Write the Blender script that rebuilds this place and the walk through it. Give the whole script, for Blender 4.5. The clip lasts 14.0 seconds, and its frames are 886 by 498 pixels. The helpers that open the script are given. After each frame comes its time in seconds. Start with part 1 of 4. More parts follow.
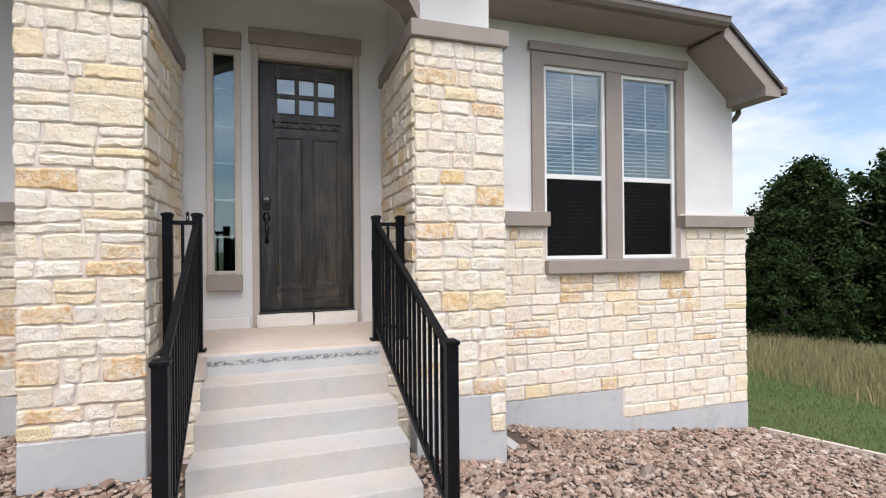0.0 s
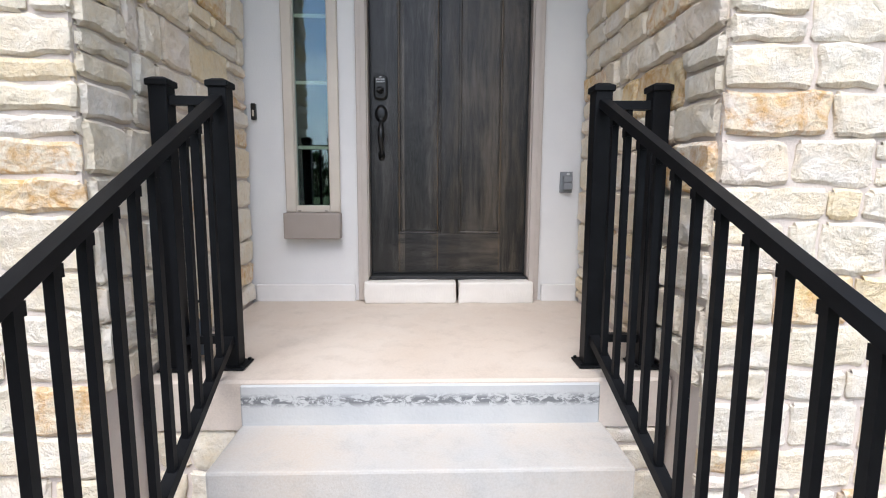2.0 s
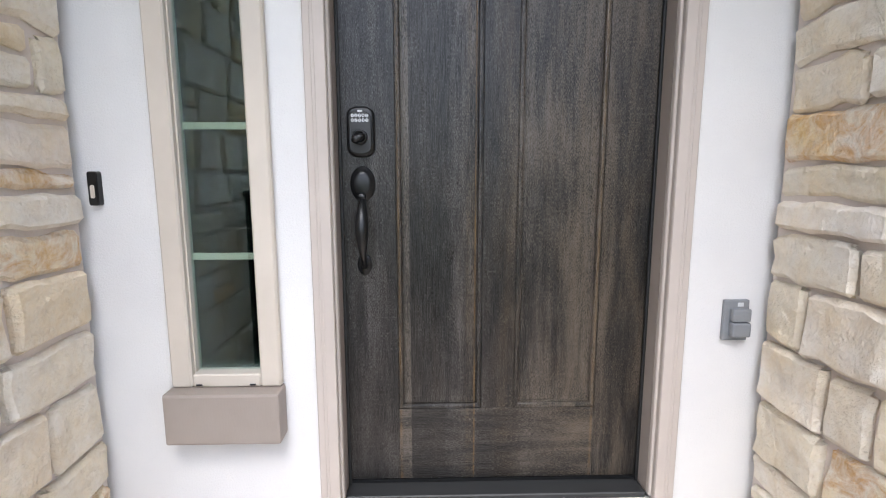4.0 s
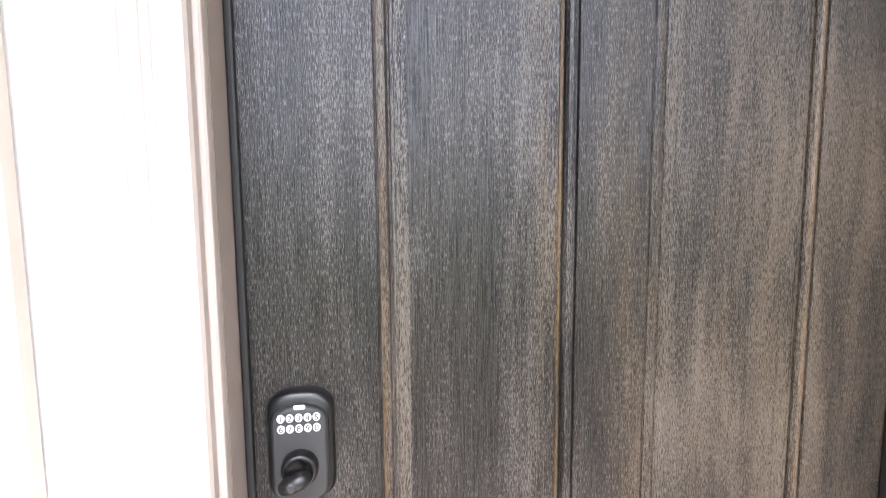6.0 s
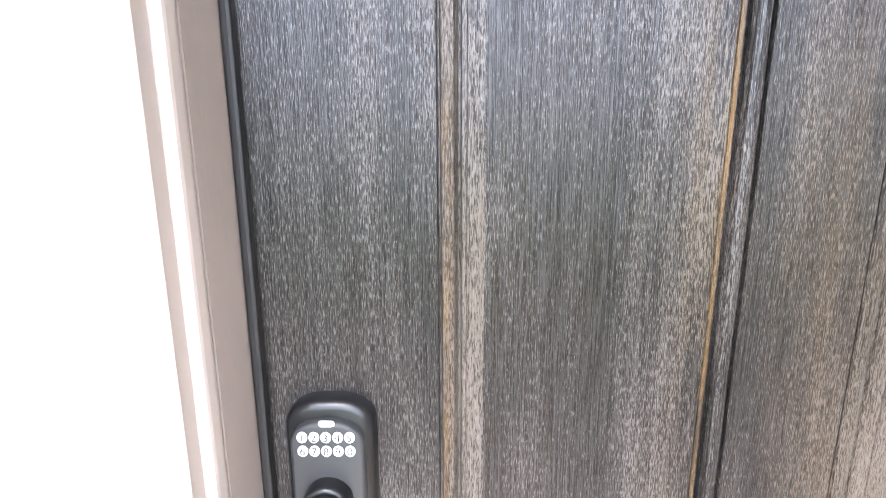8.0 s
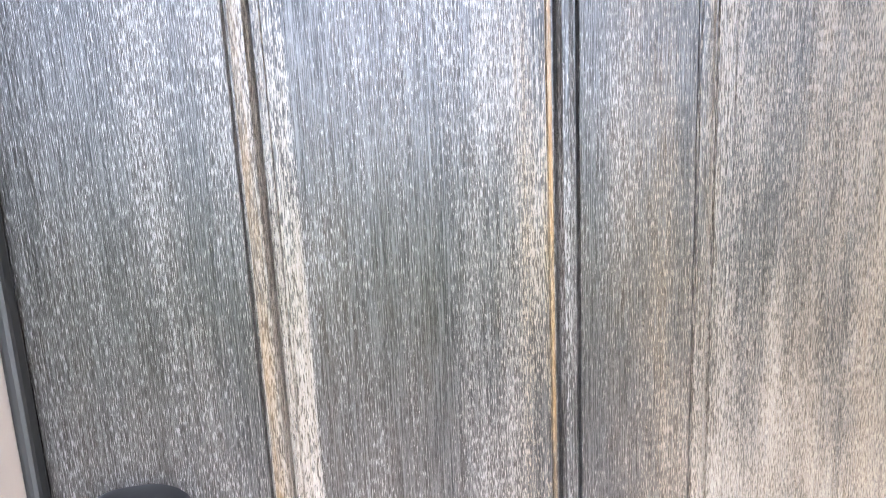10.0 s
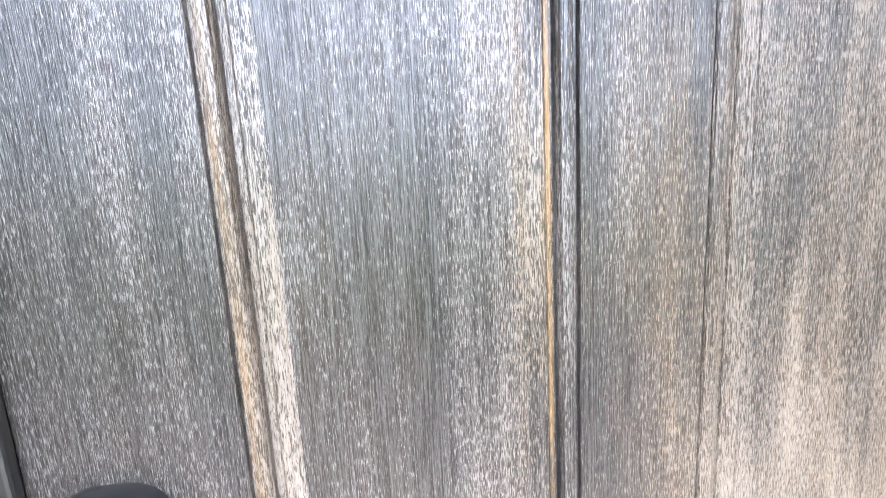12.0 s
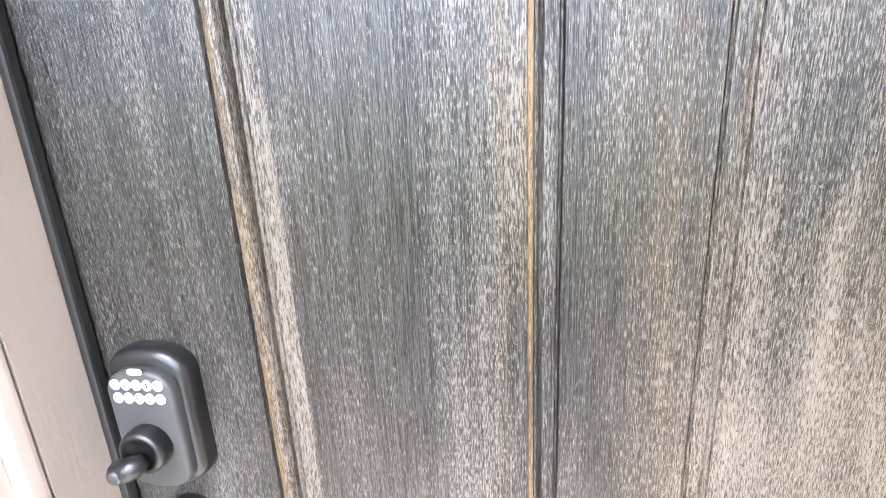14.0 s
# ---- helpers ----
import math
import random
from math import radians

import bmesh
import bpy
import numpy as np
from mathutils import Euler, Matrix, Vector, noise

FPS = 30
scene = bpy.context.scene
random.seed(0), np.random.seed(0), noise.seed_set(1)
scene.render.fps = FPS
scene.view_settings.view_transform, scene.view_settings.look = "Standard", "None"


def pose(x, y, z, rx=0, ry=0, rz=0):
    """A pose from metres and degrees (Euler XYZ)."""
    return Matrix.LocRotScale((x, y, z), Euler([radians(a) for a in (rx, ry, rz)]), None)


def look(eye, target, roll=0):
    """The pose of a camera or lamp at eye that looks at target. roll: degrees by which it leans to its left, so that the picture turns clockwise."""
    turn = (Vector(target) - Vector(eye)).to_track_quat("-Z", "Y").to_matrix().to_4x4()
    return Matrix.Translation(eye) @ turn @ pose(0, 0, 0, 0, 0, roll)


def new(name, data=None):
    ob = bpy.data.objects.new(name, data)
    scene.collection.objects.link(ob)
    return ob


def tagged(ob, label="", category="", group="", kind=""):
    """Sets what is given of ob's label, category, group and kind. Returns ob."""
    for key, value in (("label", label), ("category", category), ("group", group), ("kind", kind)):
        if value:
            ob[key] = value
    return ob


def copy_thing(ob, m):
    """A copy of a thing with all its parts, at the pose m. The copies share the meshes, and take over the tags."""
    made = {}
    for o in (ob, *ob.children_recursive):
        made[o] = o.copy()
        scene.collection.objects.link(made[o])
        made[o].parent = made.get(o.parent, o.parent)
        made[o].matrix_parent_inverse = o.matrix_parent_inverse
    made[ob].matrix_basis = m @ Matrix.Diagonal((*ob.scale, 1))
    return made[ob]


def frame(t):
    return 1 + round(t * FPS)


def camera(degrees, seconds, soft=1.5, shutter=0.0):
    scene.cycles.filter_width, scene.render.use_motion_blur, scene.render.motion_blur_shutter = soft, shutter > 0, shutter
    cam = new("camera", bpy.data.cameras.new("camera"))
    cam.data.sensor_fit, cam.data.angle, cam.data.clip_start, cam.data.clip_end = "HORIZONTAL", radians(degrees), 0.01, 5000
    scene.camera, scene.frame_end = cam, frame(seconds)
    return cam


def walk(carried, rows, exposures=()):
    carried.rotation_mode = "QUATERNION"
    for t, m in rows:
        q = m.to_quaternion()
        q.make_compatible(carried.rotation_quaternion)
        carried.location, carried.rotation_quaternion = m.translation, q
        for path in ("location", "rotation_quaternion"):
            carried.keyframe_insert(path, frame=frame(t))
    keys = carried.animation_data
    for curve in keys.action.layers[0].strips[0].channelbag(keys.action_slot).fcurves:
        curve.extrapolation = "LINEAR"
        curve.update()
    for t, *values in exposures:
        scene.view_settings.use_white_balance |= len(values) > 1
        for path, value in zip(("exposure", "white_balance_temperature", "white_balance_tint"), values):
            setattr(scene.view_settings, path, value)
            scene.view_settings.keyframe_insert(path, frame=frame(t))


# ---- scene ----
cam = camera(84.1, 14.0, 1.1)

PATH = [
    (0, (-0.242, -5.1, 0.576), (0.38, -3.199, 0.579), -0.5),
    (0.5, (-0.195, -4.692, 0.531), (0.038, -2.706, 0.494), 0.2),
    (1, (-0.194, -4.176, 0.512), (-0.129, -2.18, 0.398), 0.5),
    (1.5, (-0.15, -3.551, 0.453), (-0.117, -1.56, 0.266), 0.4),
    (2.2, (-0.121, -2.605, 0.54), (-0.05, -0.624, 0.272), 0.3),
    (4.3, (-0.2, -1.283, 1.033), (-0.152, 0.694, 0.736), -0.1),
    (4.5, (-0.201, -1.195, 1.103), (-0.128, 0.782, 0.811), 0.1),
    (5, (-0.173, -0.959, 1.184), (-0.038, 1.02, 0.927), 0.2),
    (5.5, (-0.221, -0.76, 1.29), (0.015, 1.214, 1.077), -0.0),
    (6, (-0.306, -0.582, 1.336), (0.007, 1.383, 1.135), -0.5),
    (6.5, (-0.296, -0.494, 1.341), (0.122, 1.453, 1.153), -1.2),
    (7, (-0.232, -0.435, 1.327), (0.143, 1.518, 1.112), -1.3),
    (7.5, (-0.285, -0.408, 1.325), (-0.166, 1.554, 0.958), -0.2),
    (8, (-0.282, -0.39, 1.325), (-0.313, 1.567, 0.914), -0.4),
    (8.5, (-0.214, -0.373, 1.328), (-0.114, 1.598, 1.001), -2.9),
    (9, (-0.216, -0.37, 1.327), (0.104, 1.586, 1.062), -2.5),
    (11.5, (-0.179, -0.339, 1.331), (0.035, 1.619, 0.986), -3.2),
    (12, (-0.177, -0.335, 1.331), (0.027, 1.621, 0.964), -3.2),
    (12.5, (-0.176, -0.328, 1.33), (0.015, 1.623, 0.931), -3.4),
    (13, (-0.179, -0.316, 1.322), (-0.006, 1.633, 0.907), -3.6),
    (13.5, (-0.134, -0.332, 1.311), (-0.085, 1.613, 0.848), -4.0),
    (14, (-0.072, -0.343, 1.301), (-0.38, 1.55, 0.735), -3.0),
]
EXPOSURES = [(0, 0.85, 6500, 14), (1.5, 1.1, 6200, 13), (2.2, 1.2, 6150, 12), (4.3, 2.0, 6150, 13), (5, 2.4, 6150, 14), (5.5, 2.95, 6250, 15), (6.0, 3.35, 6400, 17), (6.5, 3.65, 6550, 18), (7, 4.05, 6500, 17), (7.5, 3.95, 6250, 16), (8, 3.95, 6100, 16), (8.5, 4.3, 5980, 15), (9, 4.48, 5900, 14), (13.5, 4.75, 5950, 14), (14, 4.5, 6050, 14)]
walk(cam, [(t, look(eye, target, roll)) for t, eye, target, roll in PATH], EXPOSURES)

# ---- light ----
world = bpy.data.worlds.new("world")
scene.world = world
world.use_nodes = True
wn = world.node_tree
bg = wn.nodes["Background"]
sky = wn.nodes.new("ShaderNodeTexSky")
sky.sky_type = "NISHITA"
sky.sun_disc = False
sky.sun_elevation = radians(62)
sky.sun_rotation = radians(188)
sky.air_density, sky.dust_density, sky.ozone_density = 1.0, 1.5, 1.0
# broken cloud over the blue sky
wtc = wn.nodes.new("ShaderNodeTexCoord")
wmap = wn.nodes.new("ShaderNodeMapping")
wmap.inputs["Scale"].default_value = (1.0, 1.0, 2.6)
wno = wn.nodes.new("ShaderNodeTexNoise")
wno.inputs["Scale"].default_value = 3.1
wno.inputs["Detail"].default_value = 7
wno.inputs["Roughness"].default_value = 0.55
wra = wn.nodes.new("ShaderNodeValToRGB")
wra.color_ramp.elements[0].position, wra.color_ramp.elements[1].position = 0.40, 0.60
wmix = wn.nodes.new("ShaderNodeMix")
wmix.data_type = "RGBA"
wn.links.new(wtc.outputs["Generated"], wmap.inputs["Vector"])
wn.links.new(wmap.outputs["Vector"], wno.inputs["Vector"])
wn.links.new(wno.outputs["Fac"], wra.inputs["Fac"])
wn.links.new(wra.outputs["Color"], wmix.inputs[0])
wn.links.new(sky.outputs["Color"], wmix.inputs[6])
# clouds brighten smoothly towards the sun
glow = wn.nodes.new("ShaderNodeVectorMath")
glow.operation = "DOT_PRODUCT"
glow.inputs[1].default_value = Vector((-1.2, -8, 14)).normalized()
wn.links.new(wtc.outputs["Generated"], glow.inputs[0])
wglow = wn.nodes.new("ShaderNodeValToRGB")
wglow.color_ramp.elements[0].position, wglow.color_ramp.elements[1].position = 0.32, 0.93
wglow.color_ramp.elements[0].color, wglow.color_ramp.elements[1].color = (0.36, 0.375, 0.40, 1), (0.88, 0.90, 0.94, 1)
wn.links.new(glow.outputs["Value"], wglow.inputs["Fac"])
wgain = wn.nodes.new("ShaderNodeVectorMath")
wgain.operation = "SCALE"
wgain.inputs["Scale"].default_value = 14.5
wn.links.new(wglow.outputs["Color"], wgain.inputs[0])
wn.links.new(wgain.outputs["Vector"], wmix.inputs[7])
wn.links.new(wmix.outputs[2], bg.inputs["Color"])
bg.inputs["Strength"].default_value = 0.11
sun = new("sun", bpy.data.lights.new("sun", "SUN"))
sun.data.energy, sun.data.angle, sun.data.color = 1.55, radians(38), (1.0, 0.96, 0.90)
sun.matrix_world = look((-1.2, -8, 14), (0, 0, 0))


# ---- materials ----
class Mat:
    """A node material with short calls for the usual nodes."""

    def __init__(self, name, rough=0.6, metal=0.0):
        self.m = bpy.data.materials.new(name)
        self.m.use_nodes = True
        self.t = self.m.node_tree
        self.b = self.t.nodes["Principled BSDF"]
        self.b.inputs["Roughness"].default_value = rough
        self.b.inputs["Metallic"].default_value = metal
        self.tc = self.node("ShaderNodeTexCoord")

    def node(self, kind):
        return self.t.nodes.new(kind)

    def link(self, a, b):
        self.t.links.new(a, b)

    def coord(self, scale=(1, 1, 1), turn=(0, 0, 0)):
        n = self.node("ShaderNodeMapping")
        n.inputs["Scale"].default_value = scale
        n.inputs["Rotation"].default_value = turn
        self.link(self.tc.outputs["Object"], n.inputs["Vector"])
        return n.outputs["Vector"]

    def noise(self, scale, detail=4, rough=0.55, vec=None, distort=0.0):
        n = self.node("ShaderNodeTexNoise")
        n.inputs["Scale"].default_value = scale
        n.inputs["Detail"].default_value = detail
        n.inputs["Roughness"].default_value = rough
        n.inputs["Distortion"].default_value = distort
        self.link(vec if vec is not None else self.tc.outputs["Object"], n.inputs["Vector"])
        return n.outputs["Fac"]

    def ramp(self, fac, *stops, smooth=False):
        n = self.node("ShaderNodeValToRGB")
        r = n.color_ramp
        if smooth:
            r.interpolation = "EASE"
        while len(r.elements) < len(stops):
            r.elements.new(0.5)
        for e, (p, c) in zip(r.elements, stops):
            e.position = p
            e.color = (c, c, c, 1) if isinstance(c, (int, float)) else (*c, 1)
        self.link(fac, n.inputs["Fac"])
        return n.outputs["Color"]

    def mix(self, fac, a, b, how="MIX"):
        n = self.node("ShaderNodeMix")
        n.data_type, n.blend_type = "RGBA", how
        for value, slot in ((fac, n.inputs[0]), (a, n.inputs[6]), (b, n.inputs[7])):
            if isinstance(value, (int, float)):
                slot.default_value = value if slot == n.inputs[0] else (value, value, value, 1)
            elif isinstance(value, tuple):
                slot.default_value = (*value, 1)
            else:
                self.link(value, slot)
        return n.outputs[2]

    def math(self, how, a, b):
        n = self.node("ShaderNodeMath")
        n.operation = how
        for value, slot in ((a, n.inputs[0]), (b, n.inputs[1])):
            if isinstance(value, (int, float)):
                slot.default_value = value
            else:
                self.link(value, slot)
        return n.outputs[0]

    def axis(self, which):
        n = self.node("ShaderNodeSeparateXYZ")
        self.link(self.tc.outputs["Object"], n.inputs[0])
        return n.outputs[which]

    def pick(self):
        return self.node("ShaderNodeObjectInfo").outputs["Random"]

    def island(self):
        return self.node("ShaderNodeNewGeometry").outputs["Random Per Island"]

    def base(self, c):
        if isinstance(c, tuple):
            self.b.inputs["Base Color"].default_value = (*c, 1)
        else:
            self.link(c, self.b.inputs["Base Color"])
        return self

    def rough(self, r):
        self.link(r, self.b.inputs["Roughness"])
        return self

    def bump(self, height, strength=0.3, distance=0.01, before=None):
        n = self.node("ShaderNodeBump")
        n.inputs["Strength"].default_value = strength
        n.inputs["Distance"].default_value = distance
        self.link(height, n.inputs["Height"])
        if before is not None:
            self.link(before, n.inputs["Normal"])
        self.link(n.outputs["Normal"], self.b.inputs["Normal"])
        return n.outputs["Normal"]


def limestone(name, ochre):
    a = Mat(name, 0.88)
    pick = a.pick()
    tone = a.ramp(pick, (0.0, (0.78, 0.71, 0.58)), (0.22, (0.82, 0.77, 0.68)), (0.45, (0.83, 0.79, 0.72)), (0.60, (0.80, 0.72, 0.60)),
                  (0.76, (0.84, 0.79, 0.73)), (0.86, (0.80, 0.66, 0.42)), (0.92, (0.82, 0.74, 0.66)), (1.0, (0.81, 0.73, 0.66)))
    cloud = a.noise(7, 5, 0.6)
    veins = a.noise(26, 6, 0.65, distort=0.6)
    tone = a.mix(a.ramp(cloud, (0.35, 0), (0.75, 0.42 if not ochre else 0.9)), tone, (0.80, 0.57, 0.22))
    if ochre:
        tone = a.mix(a.ramp(a.noise(13, 6, 0.7, distort=1.2), (0.42, 0), (0.62, 0.8)), tone, (0.60, 0.31, 0.07))
    tone = a.mix(a.ramp(veins, (0.5, 0), (0.78, 0.35)), tone, (0.56, 0.47, 0.35))
    tone = a.mix(a.ramp(a.noise(60, 3), (0.35, 0.22), (0.6, 0)), tone, (0.84, 0.81, 0.74))
    tone = a.mix(a.ramp(a.noise(34, 6, 0.7, distort=0.4), (0.46, 0.0), (0.74, 0.5)), tone, a.mix(1.0, tone, (0.78, 0.73, 0.66), "MULTIPLY"))
    a.base(tone)
    low = a.bump(a.noise(18, 7, 0.66, distort=0.25), 1.0, 0.024)
    a.bump(a.noise(110, 5, 0.75), 0.7, 0.005, low)
    return a.m


STONE = limestone("limestone", False)
OCHRE = limestone("ochre_limestone", True)

a = Mat("mortar", 0.95)
a.base(a.mix(a.noise(9, 4), a.mix(a.noise(120, 2), (0.60, 0.52, 0.46), (0.70, 0.62, 0.56)), (0.66, 0.58, 0.52)))
a.bump(a.noise(70, 5, 0.7), 0.7, 0.006)
MORTAR = a.m

a = Mat("stucco", 0.9)
a.base(a.mix(a.ramp(a.noise(2.2, 4), (0.35, 0), (0.7, 1)), (0.64, 0.63, 0.625), (0.70, 0.69, 0.675)))
a.bump(a.noise(240, 3, 0.6), 0.35, 0.004, a.bump(a.noise(35, 4), 0.2, 0.004))
STUCCO = a.m


def painted(name, c, rough=0.55, grain=0.12):
    a = Mat(name, rough)
    d = tuple(v * 0.86 for v in c)
    a.base(a.mix(a.ramp(a.noise(5, 5, 0.6), (0.35, 0), (0.72, 0.8)), c, d))
    a.bump(a.noise(1.0, 4, 0.6, a.coord((180, 180, 30))), grain, 0.003)
    return a.m


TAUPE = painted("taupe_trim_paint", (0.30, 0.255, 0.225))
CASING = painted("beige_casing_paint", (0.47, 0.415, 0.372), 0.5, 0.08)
CREAM = painted("cream_vinyl", (0.56, 0.50, 0.43), 0.45, 0.04)
VINYL = painted("white_vinyl", (0.78, 0.78, 0.76), 0.4, 0.03)
BOARD = painted("white_board", (0.72, 0.70, 0.68), 0.6, 0.1)


def concrete(name, c, stain, damp=None):
    a = Mat(name, 0.85)
    t = a.mix(a.ramp(a.noise(2.4, 6, 0.6, distort=0.4), (0.35, 0), (0.68, 1)), c, stain)
    t = a.mix(a.ramp(a.noise(11, 5, 0.65), (0.5, 0), (0.8, 0.5)), t, tuple(v * 0.72 for v in c))
    if damp:
        t = a.mix(a.ramp(a.noise(1.7, 6, 0.65, distort=0.6), (0.56, 0), (0.74, 0.75)), t, damp)
    a.base(a.mix(a.ramp(a.noise(150, 2), (0.4, 0.25), (0.62, 0)), t, tuple(min(1, v * 1.25) for v in c)))
    a.bump(a.noise(120, 4, 0.7), 0.35, 0.003, a.bump(a.noise(9, 4), 0.25, 0.006))
    return a.m


TREAD = concrete("step_concrete", (0.43, 0.425, 0.415), (0.49, 0.425, 0.36))
PORCH = concrete("porch_concrete", (0.52, 0.44, 0.37), (0.56, 0.50, 0.44))
FOOTING = concrete("footing_concrete", (0.42, 0.43, 0.44), (0.47, 0.47, 0.46), (0.20, 0.20, 0.20))

a = Mat("peeling_riser_concrete", 0.85)
t = a.mix(a.ramp(a.noise(3, 5), (0.35, 0), (0.7, 1)), (0.50, 0.50, 0.49), (0.42, 0.43, 0.44))
zz = a.math("ABSOLUTE", a.math("ADD", a.axis(2), 0.232), 0)
patch = a.math("MULTIPLY", a.ramp(a.noise(1, 6, 0.72, a.coord((26, 26, 48)), 0.8), (0.46, 0), (0.52, 1)), a.ramp(zz, (0.008, 1), (0.026, 0)))
a.base(a.mix(patch, t, (0.16, 0.165, 0.17)))
a.bump(a.noise(60, 4), 0.4, 0.004)
PEELED = a.m

a = Mat("black_powder_coat", 0.48)
a.b.inputs["Specular IOR Level"].default_value = 0.12
a.base(a.mix(a.ramp(a.noise(14, 4), (0.4, 0), (0.8, 0.5)), (0.004, 0.0044, 0.0055), (0.010, 0.011, 0.013)))
a.bump(a.noise(300, 2), 0.06, 0.001)
IRON = a.m

a = Mat("black_bronze", 0.34, 0.15)
a.base(a.mix(a.ramp(a.noise(25, 4), (0.4, 0), (0.8, 0.6)), (0.005, 0.0054, 0.006), (0.013, 0.0135, 0.0145)))
a.bump(a.noise(260, 2), 0.05, 0.001)
BRONZE = a.m
KEYPAD = painted("dark_grey_keypad", (0.024, 0.025, 0.026), 0.55, 0.02)
KEYCAP = painted("white_key", (0.55, 0.56, 0.57), 0.4, 0.02)
INK = painted("dark_print", (0.006, 0.006, 0.006), 0.6, 0.02)
BOXGREY = painted("grey_outlet_plastic", (0.21, 0.22, 0.235), 0.5, 0.04)
# room colour is darkened so the hall looks unlit through the glass
DARKROOM = painted("shade_darkened_room_paint", (0.30, 0.28, 0.25), 0.8, 0.1)
SLAT = painted("blind_slat_paint", (0.42, 0.43, 0.45), 0.6, 0.04)


def glass(name, tint, sheen=0.16, cast=(0.84, 0.92, 0.98)):
    a = Mat(name, 0.02)
    mixer = a.node("ShaderNodeMixShader")
    thru = a.node("ShaderNodeBsdfTransparent")
    thru.inputs["Color"].default_value = (*tint, 1)
    gloss = a.node("ShaderNodeBsdfGlossy")
    gloss.inputs["Roughness"].default_value = 0.015
    gloss.inputs["Color"].default_value = (*cast, 1)
    face = a.node("ShaderNodeLayerWeight")
    face.inputs["Blend"].default_value = 0.5
    share = a.math("ADD", a.math("MULTIPLY", a.math("POWER", face.outputs["Facing"], 4.0), 0.8), sheen)
    a.link(share, mixer.inputs[0])
    a.link(thru.outputs[0], mixer.inputs[1])
    a.link(gloss.outputs[0], mixer.inputs[2])
    a.link(mixer.outputs[0], a.t.nodes["Material Output"].inputs["Surface"])
    return a.m


GLASS = glass("window_glass", (0.84, 0.90, 0.88), 0.13)
SIDELITE = glass("sidelight_glass", (0.80, 0.90, 0.86), 0.10, (0.76, 0.89, 0.98))
# coated pane, tinted extra dark to stand for the unlit hall behind
LOWE = glass("hall_dimming_coated_glass", (0.22, 0.29, 0.27), 0.03)
SCREENED = glass("low_glass", (0.6, 0.62, 0.62), 0.05)

a = Mat("insect_screen", 0.8)
a.base((0.008, 0.0085, 0.009))
a.b.inputs["Specular IOR Level"].default_value = 0.05
see = a.node("ShaderNodeMixShader")
see.inputs[0].default_value = 0.58
clear = a.node("ShaderNodeBsdfTransparent")
a.link(clear.outputs[0], see.inputs[1])
a.link(a.b.outputs[0], see.inputs[2])
a.link(see.outputs[0], a.t.nodes["Material Output"].inputs["Surface"])
SCREEN = a.m


